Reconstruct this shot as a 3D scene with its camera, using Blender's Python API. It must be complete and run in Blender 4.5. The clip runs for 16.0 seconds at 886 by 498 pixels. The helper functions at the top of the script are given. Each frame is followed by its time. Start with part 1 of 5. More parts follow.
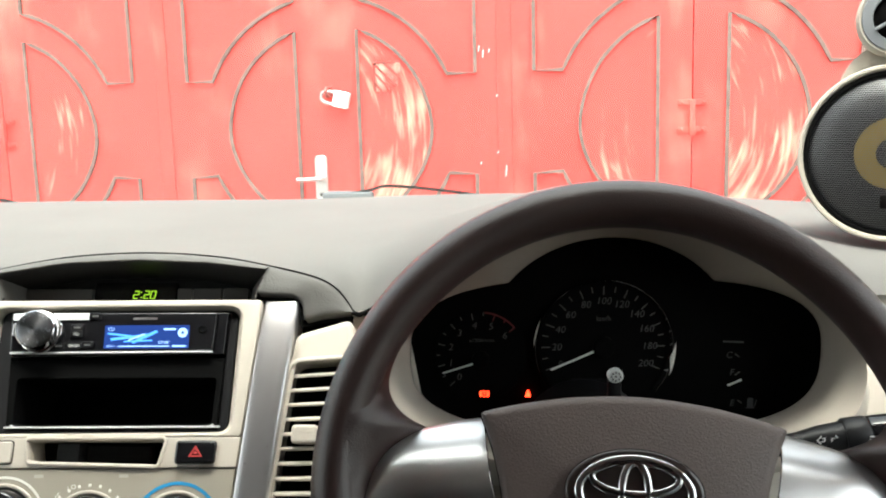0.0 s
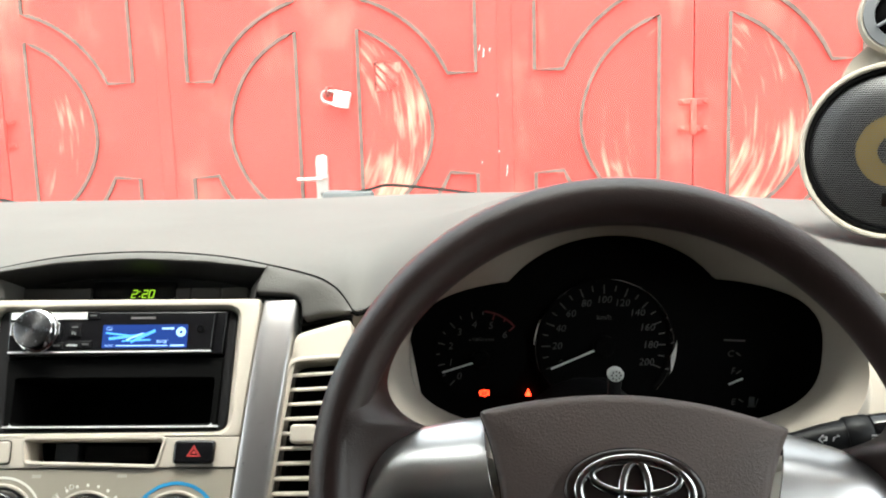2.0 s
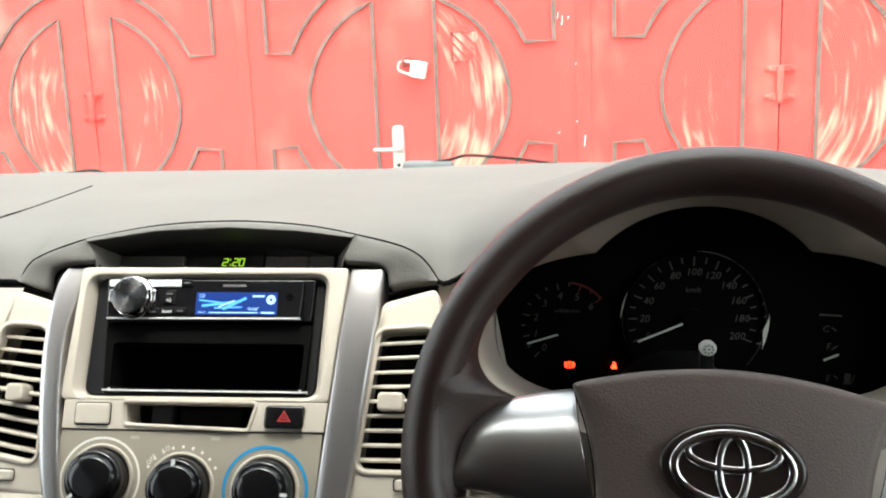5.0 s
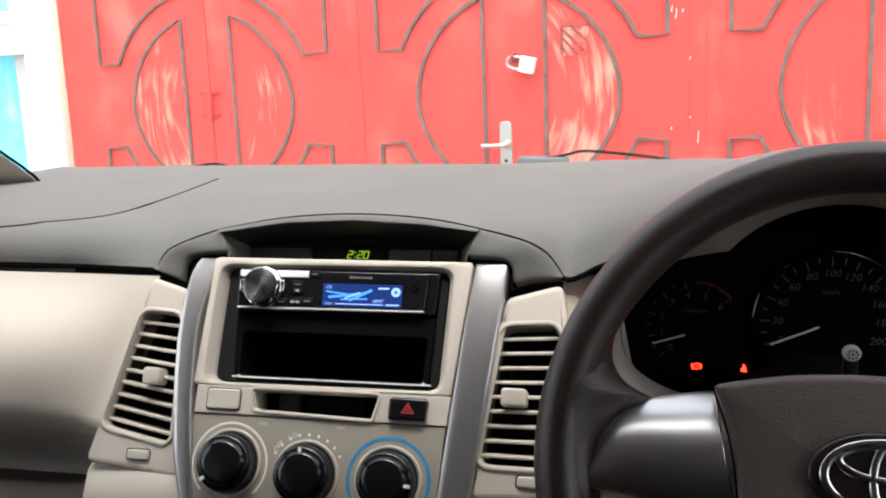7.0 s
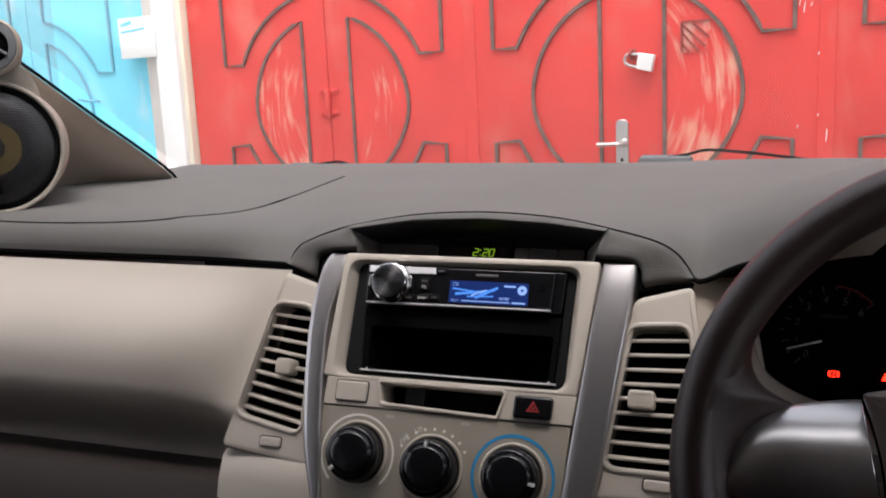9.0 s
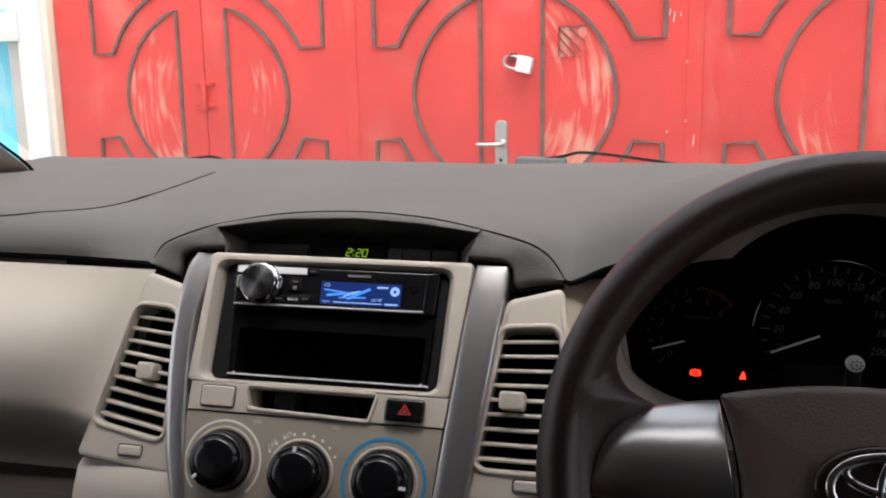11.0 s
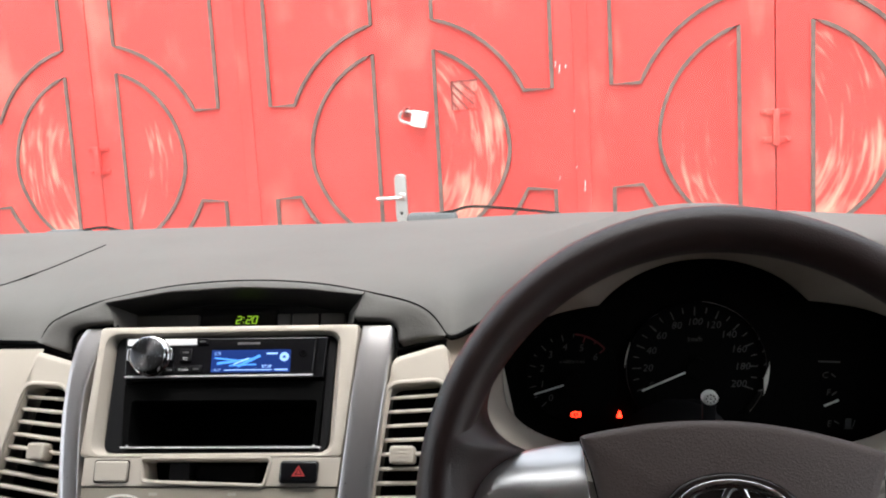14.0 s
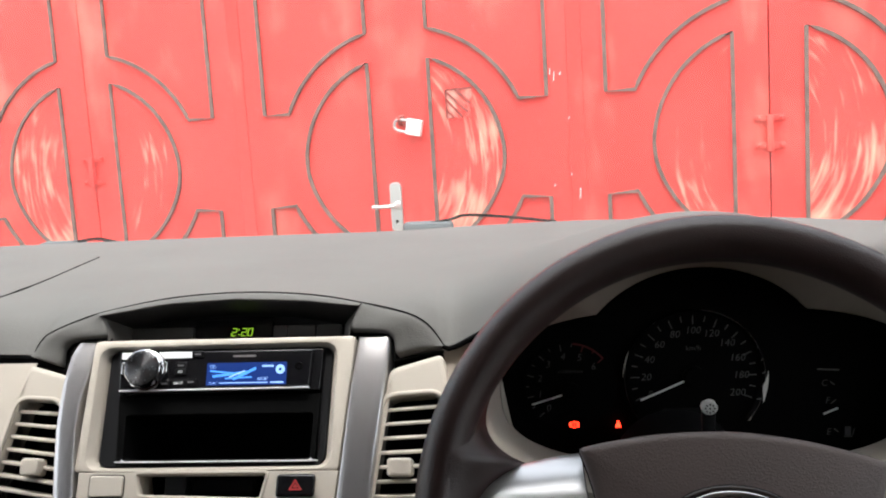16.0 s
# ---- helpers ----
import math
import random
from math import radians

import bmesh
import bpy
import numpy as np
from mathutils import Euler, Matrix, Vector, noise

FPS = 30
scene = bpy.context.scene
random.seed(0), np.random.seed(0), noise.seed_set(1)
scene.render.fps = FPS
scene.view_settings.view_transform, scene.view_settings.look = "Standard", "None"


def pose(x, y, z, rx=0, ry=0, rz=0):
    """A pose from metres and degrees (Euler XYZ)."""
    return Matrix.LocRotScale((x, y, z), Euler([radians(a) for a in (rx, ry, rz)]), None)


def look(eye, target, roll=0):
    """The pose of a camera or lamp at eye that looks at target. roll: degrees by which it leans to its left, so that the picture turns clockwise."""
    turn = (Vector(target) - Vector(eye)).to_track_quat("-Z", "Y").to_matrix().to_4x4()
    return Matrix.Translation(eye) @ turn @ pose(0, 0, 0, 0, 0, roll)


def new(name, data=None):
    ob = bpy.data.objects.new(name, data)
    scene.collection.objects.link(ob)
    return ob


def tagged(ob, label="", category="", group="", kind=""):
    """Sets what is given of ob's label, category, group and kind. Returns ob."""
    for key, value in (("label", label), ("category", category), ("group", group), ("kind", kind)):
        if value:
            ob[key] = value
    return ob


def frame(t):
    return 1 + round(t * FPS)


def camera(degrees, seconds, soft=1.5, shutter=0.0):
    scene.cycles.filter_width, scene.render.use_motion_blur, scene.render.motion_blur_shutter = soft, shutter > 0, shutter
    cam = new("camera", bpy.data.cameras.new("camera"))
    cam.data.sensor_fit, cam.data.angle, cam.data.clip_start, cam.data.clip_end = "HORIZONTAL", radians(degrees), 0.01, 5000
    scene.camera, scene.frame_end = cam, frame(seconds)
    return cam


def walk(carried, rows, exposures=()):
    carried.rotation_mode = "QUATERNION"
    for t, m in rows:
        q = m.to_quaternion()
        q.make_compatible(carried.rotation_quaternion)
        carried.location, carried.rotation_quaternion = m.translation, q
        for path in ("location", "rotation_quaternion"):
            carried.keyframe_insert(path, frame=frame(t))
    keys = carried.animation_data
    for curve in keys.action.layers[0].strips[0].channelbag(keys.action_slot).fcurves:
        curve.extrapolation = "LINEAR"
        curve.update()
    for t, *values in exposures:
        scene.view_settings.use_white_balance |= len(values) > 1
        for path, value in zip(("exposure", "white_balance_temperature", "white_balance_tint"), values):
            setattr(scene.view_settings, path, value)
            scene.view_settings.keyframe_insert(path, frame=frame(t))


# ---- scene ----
cam = camera(52.7, 16.0, soft=2.0)
PATH = [
    (0, (0.153, 0.178, 1.326), (-0.211, 2.121, 1.022), -1.6),
    (0.5, (0.152, 0.178, 1.325), (-0.216, 2.121, 1.022), -1.3),
    (1, (0.154, 0.18, 1.325), (-0.212, 2.121, 1.016), -1.5),
    (1.5, (0.155, 0.182, 1.325), (-0.212, 2.124, 1.018), -1.6),
    (2, (0.154, 0.182, 1.324), (-0.213, 2.125, 1.02), -1.7),
    (2.5, (0.154, 0.183, 1.323), (-0.213, 2.125, 1.015), -1.6),
    (3, (0.152, 0.181, 1.322), (-0.215, 2.123, 1.019), -1.5),
    (3.5, (0.144, 0.186, 1.32), (-0.247, 2.119, 0.989), -1.5),
    (4, (0.144, 0.182, 1.325), (-0.317, 2.096, 0.971), -2.0),
    (6.5, (0.125, 0.184, 1.32), (-0.506, 2.047, 0.955), -1.8),
    (7, (0.118, 0.18, 1.322), (-0.62, 2.003, 0.96), -2.4),
    (7.5, (0.114, 0.177, 1.323), (-0.703, 1.967, 0.966), -2.8),
    (8, (0.108, 0.169, 1.322), (-0.812, 1.911, 0.972), -2.7),
    (8.2, (0.105, 0.169, 1.322), (-0.857, 1.885, 0.966), -2.9),
    (10.3, (0.104, 0.177, 1.325), (-0.776, 1.939, 0.975), -1.6),
    (10.5, (0.104, 0.181, 1.324), (-0.737, 1.961, 0.971), -1.4),
    (11, (0.106, 0.185, 1.323), (-0.612, 2.015, 0.955), -1.0),
    (11.5, (0.109, 0.191, 1.322), (-0.516, 2.055, 0.958), -0.8),
    (12, (0.124, 0.164, 1.321), (-0.474, 2.04, 0.973), -0.0),
    (12.5, (0.134, 0.154, 1.327), (-0.45, 2.042, 1.021), -1.0),
    (13, (0.141, 0.148, 1.331), (-0.425, 2.047, 1.063), -2.0),
    (13.5, (0.143, 0.15, 1.333), (-0.411, 2.051, 1.052), -2.4),
    (14, (0.144, 0.157, 1.339), (-0.386, 2.067, 1.074), -3.2),
    (14.5, (0.142, 0.163, 1.339), (-0.378, 2.077, 1.078), -3.6),
    (15, (0.142, 0.164, 1.34), (-0.373, 2.078, 1.074), -3.7),
    (15.5, (0.142, 0.164, 1.341), (-0.374, 2.078, 1.078), -3.7),
    (16, (0.142, 0.162, 1.341), (-0.378, 2.077, 1.092), -3.6),
]
EXPOSURES = [(0.0, 2.89, 6700, 4), (4.0, 2.88, 6700, 4), (6.5, 2.48, 6600, 9), (7.0, 2.2, 6550, 12), (8.0, 1.57, 6600, 18), (10.3, 1.42, 6600, 19), (11.0, 1.54, 6600, 16), (12.0, 2.08, 6500, 12), (13.0, 2.25, 6500, 12), (16.0, 2.25, 6500, 11)]
walk(cam, [(t, look(eye, target, roll)) for t, eye, target, roll in PATH], EXPOSURES)

# ---- world and light: a bright overcast sky ----
world = bpy.data.worlds.new("overcast_sky")
scene.world = world
world.use_nodes = True
wn = world.node_tree
sky = wn.nodes.new("ShaderNodeTexSky")
sky.sky_type = "NISHITA"
sky.sun_disc = False
sky.sun_elevation, sky.sun_rotation = radians(74), radians(163)
sky.dust_density, sky.air_density, sky.ozone_density = 4.0, 1.0, 1.0
wn.nodes["Background"].inputs["Strength"].default_value = 0.15
pale = wn.nodes.new("ShaderNodeHueSaturation")
pale.inputs["Saturation"].default_value = 0.3
wn.links.new(sky.outputs["Color"], pale.inputs["Color"])
wn.links.new(pale.outputs["Color"], wn.nodes["Background"].inputs["Color"])
sun = new("sun", bpy.data.lights.new("sun", "SUN"))
sun.data.energy, sun.data.angle, sun.data.color = 0.8, radians(30), (1.0, 0.97, 0.93)
sun.matrix_world = look((0.6, -2.0, 7.6), (0, 0, 0))

# ---- materials ----


def material(name, color, rough=0.5, metal=0.0, grain=0.0, scale=400.0, depth=0.0006, vary=0.12, vary_scale=6.0, coat=0.0, spec=0.5, stretch=(1, 1, 1), second=None):
    """A surface with a base colour that drifts softly, and a fine grain in the relief and the gloss."""
    m = bpy.data.materials.new(name)
    m.use_nodes = True
    t = m.node_tree
    b = t.nodes["Principled BSDF"]
    b.inputs["Roughness"].default_value, b.inputs["Metallic"].default_value = rough, metal
    b.inputs["Coat Weight"].default_value, b.inputs["Specular IOR Level"].default_value = coat, spec
    co = t.nodes.new("ShaderNodeTexCoord")
    mp = t.nodes.new("ShaderNodeMapping")
    mp.inputs["Scale"].default_value = stretch
    t.links.new(co.outputs["Object"], mp.inputs["Vector"])
    n = t.nodes.new("ShaderNodeTexNoise")
    n.inputs["Scale"].default_value, n.inputs["Detail"].default_value = vary_scale, 5.0
    t.links.new(mp.outputs["Vector"], n.inputs["Vector"])
    ramp = t.nodes.new("ShaderNodeValToRGB")
    ramp.color_ramp.elements[0].position, ramp.color_ramp.elements[1].position = 0.3, 0.7
    dark = second or [c * (1 - vary) for c in color]
    light = [min(1.0, c * (1 + vary)) for c in color]
    ramp.color_ramp.elements[0].color, ramp.color_ramp.elements[1].color = (*dark, 1), (*light, 1)
    t.links.new(n.outputs["Fac"], ramp.inputs["Fac"])
    t.links.new(ramp.outputs["Color"], b.inputs["Base Color"])
    g = t.nodes.new("ShaderNodeTexNoise")
    g.inputs["Scale"].default_value, g.inputs["Detail"].default_value = scale, 3.0
    t.links.new(mp.outputs["Vector"], g.inputs["Vector"])
    r = t.nodes.new("ShaderNodeMapRange")
    r.inputs["To Min"].default_value, r.inputs["To Max"].default_value = max(0.02, rough * 0.82), min(1.0, rough * 1.18)
    t.links.new(g.outputs["Fac"], r.inputs["Value"])
    t.links.new(r.outputs["Result"], b.inputs["Roughness"])
    if grain:
        bump = t.nodes.new("ShaderNodeBump")
        bump.inputs["Strength"].default_value, bump.inputs["Distance"].default_value = grain, depth
        t.links.new(g.outputs["Fac"], bump.inputs["Height"])
        t.links.new(bump.outputs["Normal"], b.inputs["Normal"])
    return m


def glowing(name, color, strength):
    m = bpy.data.materials.new(name)
    m.use_nodes = True
    b = m.node_tree.nodes["Principled BSDF"]
    b.inputs["Base Color"].default_value = (*[c * 0.2 for c in color], 1)
    b.inputs["Emission Color"].default_value, b.inputs["Emission Strength"].default_value = (*color, 1), strength
    b.inputs["Specular IOR Level"].default_value = 0.05
    return m


def clear_glass(name, tint, rough=0.0):
    """A thin pane: mostly clear, with the mirror gloss of glass towards grazing angles."""
    m = bpy.data.materials.new(name)
    m.use_nodes = True
    t = m.node_tree
    t.nodes.remove(t.nodes["Principled BSDF"])
    tr, gl, lw, pw, mr, mix = (t.nodes.new("ShaderNode" + k) for k in ("BsdfTransparent", "BsdfGlossy", "LayerWeight", "Math", "MapRange", "MixShader"))
    tr.inputs["Color"].default_value, gl.inputs["Roughness"].default_value, lw.inputs["Blend"].default_value = (*tint, 1), rough, 0.5
    pw.operation = "POWER"
    pw.inputs[1].default_value = 5.0
    mr.inputs["To Min"].default_value = 0.04
    t.links.new(lw.outputs["Facing"], pw.inputs[0])
    t.links.new(pw.outputs["Value"], mr.inputs["Value"])
    t.links.new(mr.outputs["Result"], mix.inputs["Fac"])
    t.links.new(tr.outputs["BSDF"], mix.inputs[1])
    t.links.new(gl.outputs["BSDF"], mix.inputs[2])
    t.links.new(mix.outputs["Shader"], t.nodes["Material Output"].inputs["Surface"])
    return m


def worn_paint(name, paint, bare, amount, streak=(9, 9, 2.2)):
    """Paint rubbed through in upright streaks to the chalky primer."""
    m = material(name, paint, 0.5, grain=0.25, scale=90, vary=0.1, vary_scale=3, spec=0.3)
    t = m.node_tree
    b = t.nodes["Principled BSDF"]
    base = b.inputs["Base Color"].links[0].from_socket
    co = t.nodes.new("ShaderNodeTexCoord")
    mp = t.nodes.new("ShaderNodeMapping")
    mp.inputs["Scale"].default_value = streak
    t.links.new(co.outputs["Object"], mp.inputs["Vector"])
    n = t.nodes.new("ShaderNodeTexNoise")
    n.inputs["Scale"].default_value, n.inputs["Detail"].default_value, n.inputs["Distortion"].default_value = 1.0, 9.0, 0.4
    n.inputs["Roughness"].default_value = 0.66
    t.links.new(mp.outputs["Vector"], n.inputs["Vector"])
    big = t.nodes.new("ShaderNodeTexNoise")
    big.inputs["Scale"].default_value, big.inputs["Detail"].default_value = 4.5, 2.0
    t.links.new(co.outputs["Object"], big.inputs["Vector"])
    both = t.nodes.new("ShaderNodeMath")
    both.operation = "MULTIPLY_ADD"
    both.inputs[1].default_value = 0.55
    t.links.new(big.outputs["Fac"], both.inputs[0])
    t.links.new(n.outputs["Fac"], both.inputs[2])
    r = t.nodes.new("ShaderNodeMapRange")
    r.inputs["From Min"].default_value, r.inputs["From Max"].default_value = 0.87 - amount, 1.07 - amount
    t.links.new(both.outputs["Value"], r.inputs["Value"])
    mix = t.nodes.new("ShaderNodeMix")
    mix.data_type = "RGBA"
    mix.inputs["B"].default_value = (*bare, 1)
    t.links.new(r.outputs["Result"], mix.inputs["Factor"])
    t.links.new(base, mix.inputs["A"])
    t.links.new(mix.outputs["Result"], b.inputs["Base Color"])
    return m


RED = (0.67, 0.053, 0.044)
gate_red = worn_paint("red_gate_paint", RED, (0.68, 0.125, 0.095), 0.06, (3, 3, 0.7))


def brushed_wear(cx, left, right):
    """Red paint scrubbed through in long strokes that follow the round of the panel about x = cx on the red gate; left, right: how much more or less on each half."""
    m = material("scrubbed_red_gate_paint", RED, 0.5, grain=0.25, scale=90, vary=0.1, vary_scale=3, spec=0.3)
    t = m.node_tree
    b = t.nodes["Principled BSDF"]
    base = b.inputs["Base Color"].links[0].from_socket

    def calc(op, a, c=0.0, d=0.0):
        n = t.nodes.new("ShaderNodeMath")
        n.operation = op
        for k, v in enumerate((a, c, d)):
            if isinstance(v, (int, float)):
                n.inputs[k].default_value = v
            else:
                t.links.new(v, n.inputs[k])
        return n.outputs["Value"]

    def noise(x, y, z, detail, rough):
        v = t.nodes.new("ShaderNodeCombineXYZ")
        for k, q in enumerate((x, y, z)):
            if isinstance(q, (int, float)):
                v.inputs[k].default_value = q
            else:
                t.links.new(q, v.inputs[k])
        n = t.nodes.new("ShaderNodeTexNoise")
        n.inputs["Scale"].default_value, n.inputs["Detail"].default_value, n.inputs["Roughness"].default_value = 1.0, detail, rough
        n.inputs["Distortion"].default_value = 0.25
        t.links.new(v.outputs["Vector"], n.inputs["Vector"])
        return n.outputs["Fac"]

    xyz = t.nodes.new("ShaderNodeSeparateXYZ")
    co = t.nodes.new("ShaderNodeTexCoord")
    t.links.new(co.outputs["Object"], xyz.inputs["Vector"])
    dx, dz = calc("SUBTRACT", xyz.outputs["X"], cx + 0.75), calc("SUBTRACT", xyz.outputs["Z"], 1.23)
    r = calc("SQRT", calc("ADD", calc("MULTIPLY", dx, dx), calc("MULTIPLY", calc("MULTIPLY", dz, dz), 0.45)))
    side = calc("SIGN", dx)
    strokes = noise(calc("MULTIPLY", r, 46.0), calc("MULTIPLY", dz, 4.5), calc("MULTIPLY_ADD", side, 3.7, cx * 5), 7.0, 0.62)
    patches = noise(calc("MULTIPLY", dx, 5.0), calc("MULTIPLY", dz, 3.6), cx * 3 + 2.0, 2.0, 0.5)
    edge = t.nodes.new("ShaderNodeMapRange")
    edge.inputs["From Min"].default_value, edge.inputs["From Max"].default_value = 0.14, 0.36
    t.links.new(r, edge.inputs["Value"])
    low = calc("MULTIPLY_ADD", dz, -0.16, calc("MULTIPLY_ADD", side, (right - left) / 2, (right + left) / 2))
    sum_ = calc("ADD", calc("MULTIPLY_ADD", edge.outputs["Result"], 0.16, strokes), calc("MULTIPLY_ADD", patches, 0.75, low))
    mask = t.nodes.new("ShaderNodeMapRange")
    mask.inputs["From Min"].default_value, mask.inputs["From Max"].default_value = 1.02, 1.3
    t.links.new(sum_, mask.inputs["Value"])
    mix = t.nodes.new("ShaderNodeMix")
    mix.data_type = "RGBA"
    mix.inputs["B"].default_value = (0.72, 0.46, 0.33, 1)
    t.links.new(calc("MULTIPLY", mask.outputs["Result"], 0.85), mix.inputs["Factor"])
    t.links.new(base, mix.inputs["A"])
    t.links.new(mix.outputs["Result"], b.inputs["Base Color"])
    return m


gate_bar = material("dark_painted_steel", (0.135, 0.085, 0.07), 0.5, vary=0.35, vary_scale=20, grain=0.2, scale=60)
gate_blue = worn_paint("blue_gate_paint", (0.16, 0.62, 0.78), (0.5, 0.7, 0.75), 0.0, (3, 3, 0.7))
blue_bar = material("blue_painted_steel", (0.12, 0.36, 0.46), 0.5)
white_wall = material("white_painted_render", (0.8, 0.8, 0.78), 0.8, grain=0.5, scale=80, vary=0.05)
cream_wall = material("cream_painted_edge", (0.75, 0.7, 0.55), 0.8, grain=0.4, scale=80)
grey_wall = material("grey_cement_render", (0.55, 0.52, 0.48), 0.9, grain=0.5, scale=80)
concrete = material("concrete_ground", (0.3, 0.29, 0.27), 0.9, grain=0.6, scale=40, vary=0.25, vary_scale=1.5)
steel = material("brushed_steel", (0.5, 0.49, 0.47), 0.42, 0.85, vary=0.08)
rust = material("rusty_red_iron", (0.3, 0.05, 0.04), 0.7, vary=0.3, vary_scale=40)
pad_mat = material("grey_brown_soft_dash", (0.116, 0.113, 0.108), 0.85, spec=0.08, grain=0.5, scale=600, depth=0.0008, vary=0.06, vary_scale=5)
cream = material("cream_dash_plastic", (0.48, 0.435, 0.373), 0.5, grain=0.15, scale=900, vary=0.04, vary_scale=4)
silver = material("satin_silver_trim", (0.52, 0.51, 0.515), 0.3, 0.9, vary=0.05, vary_scale=30, scale=500, stretch=(1, 1, 0.03))
spoke_silver = material("satin_silver_spoke", (0.6, 0.59, 0.59), 0.32, 1.0, vary=0.03, vary_scale=30, scale=300, stretch=(0.05, 1, 1))
black = material("black_plastic", (0.009, 0.009, 0.01), 0.42, spec=0.25, grain=0.1, vary=0.2)
matt_black = material("matt_black_plastic", (0.004, 0.004, 0.004), 0.8, vary=0.2, spec=0.03)
gloss_black = material("gloss_black_plastic", (0.006, 0.006, 0.007), 0.12, vary=0.2)
leather = material("dark_brown_leather", (0.031, 0.0158, 0.0138), 0.4, spec=0.6, grain=0.35, scale=850, depth=0.0008, vary=0.15, vary_scale=14)
hub_mat = material("dark_brown_soft_plastic", (0.135, 0.102, 0.093), 0.42, spec=0.5, grain=0.5, scale=700, depth=0.001, vary=0.08)
chrome = material("polished_chrome", (0.85, 0.85, 0.86), 0.08, 1.0, vary=0.02)
gloss_brown = material("gloss_dark_brown_plastic", (0.03, 0.022, 0.02), 0.15, vary=0.1)
print_white = material("white_print", (0.7, 0.7, 0.68), 0.5, vary=0.02)
print_dim = material("grey_dial_print", (0.07, 0.07, 0.07), 0.5, vary=0.02)
print_red = material("red_dial_print", (0.12, 0.008, 0.01), 0.5, vary=0.05)
hazard_red = material("red_switch_print", (0.36, 0.03, 0.03), 0.5, vary=0.05)
pale_silver = material("pale_silver_paint", (0.72, 0.72, 0.73), 0.3, 0.1, vary=0.03)
print_blue = material("blue_print", (0.016, 0.25, 0.5), 0.5, vary=0.03)
faint_print = material("faint_panel_print", (0.4, 0.37, 0.32), 0.5, vary=0.03)
print_pale = material("pale_grey_print", (0.75, 0.73, 0.68), 0.5, vary=0.02)
pillar_mat = material("tan_pillar_trim", (0.5, 0.42, 0.35), 0.75, grain=0.5, scale=500, vary=0.06)
liner = material("pale_headlining", (0.24, 0.22, 0.2), 0.9, grain=0.4, scale=300, vary=0.05)
pod_cream = material("cream_textured_pod", (0.37, 0.335, 0.28), 0.7, grain=0.6, scale=500, vary=0.06)
tweet_grey = material("grey_tweeter_plastic", (0.17, 0.18, 0.19), 0.4, vary=0.05)
red_lamp = glowing("lit_red_lamp", (1.0, 0.022, 0.008), 2.2)
green_led = glowing("lit_green_segment", (0.45, 0.85, 0.05), 0.13)
lcd_blue = glowing("lit_blue_display", (0.01, 0.03, 0.15), 0.3)
lcd_mid = glowing("lit_mid_blue_stroke", (0.05, 0.2, 0.6), 0.55)
lcd_pale = glowing("lit_pale_display_mark", (0.28, 0.48, 0.95), 0.36)
glass = clear_glass("windscreen_glass", (0.93, 0.95, 0.94))
# tints of the unseen side panes, set to trim fill light in the cabin
side_glass = clear_glass("front_side_glass", (0.92, 0.93, 0.92))
rear_glass = clear_glass("tinted_rear_side_glass", (0.25, 0.26, 0.26))

# ---- frames of reference: the street is square to the world, the parked car is turned a little ----
CAR = Matrix(((0.98322, -0.18099, 0.02275, -0.286), (0.18095, 0.98348, 0.00419, 0.8795), (-0.02313, 0.0, 0.99973, 0.0), (0, 0, 0, 1)))
STREET = Matrix.Identity(4)
BASES = {}


def finish(bm, name, mat, angle=40):
    bmesh.ops.recalc_face_normals(bm, faces=bm.faces)
    me = bpy.data.meshes.new(name)
    bm.to_mesh(me)
    bm.free()
    me.materials.append(mat)
    me.shade_smooth()
    me.set_sharp_from_angle(angle=radians(angle))
    return me


def thing(name, base, label, category, group="", frame_of=CAR, kind=""):
    ob = new(name)
    ob.empty_display_size = 0.02
    ob.matrix_world = frame_of @ Matrix.Translation(base)
    BASES[ob.name] = Vector(base)
    return tagged(ob, label, category, group, kind)


def part(name, bm, mat, parent, label="", angle=40):
    """Links a bmesh, given in the coordinates of the car or the street, as one mesh under a thing or a part."""
    base = BASES[parent.name]
    bm.transform(Matrix.Translation(-base))
    ob = new(name, finish(bm, name, mat, angle))
    ob.parent = parent
    BASES[ob.name] = base
    return tagged(ob, label)


def solo(name, bm, mat, base, label, category, frame_of=CAR, kind="structure", angle=40):
    bm.transform(Matrix.Translation(-Vector(base)))
    ob = new(name, finish(bm, name, mat, angle))
    ob.matrix_world = frame_of @ Matrix.Translation(base)
    BASES[ob.name] = Vector(base)
    return tagged(ob, label, category, "", kind)


# ---- shapes ----
TILT_S = radians(24.2)
UP_S, OUT_S = Vector((0, math.sin(TILT_S), math.cos(TILT_S))), Vector((0, -math.cos(TILT_S), math.sin(TILT_S)))


def on_stack(u, v, w=0.0):
    """The slanted plane of the centre stack: u to the right, v up the slope, w out to the cabin."""
    return Vector((u, 0, 1.055)) + v * UP_S + w * OUT_S


TILT_W = radians(25.0)
UP_W, OUT_W = Vector((0, math.sin(TILT_W), math.cos(TILT_W))), Vector((0, -math.cos(TILT_W), math.sin(TILT_W)))
WHEEL = Vector((0.397, -0.2325, 1.098))


def on_wheel(p, q, w=0.0):
    return WHEEL + Vector((p, 0, 0)) + q * UP_W + w * OUT_W


def on_hub(p, q, w=0.0):
    """The wheel's plane, turned a few degrees as the wheel is."""
    c, s = math.cos(radians(-3.5)), math.sin(radians(-3.5))
    return on_wheel(-0.003 - 0.15 * w + c * p - s * q, -0.003 + s * p + c * q, w)


def on_dial(x, z, w=0.0):
    return Vector((x, 0.11 - w, z))


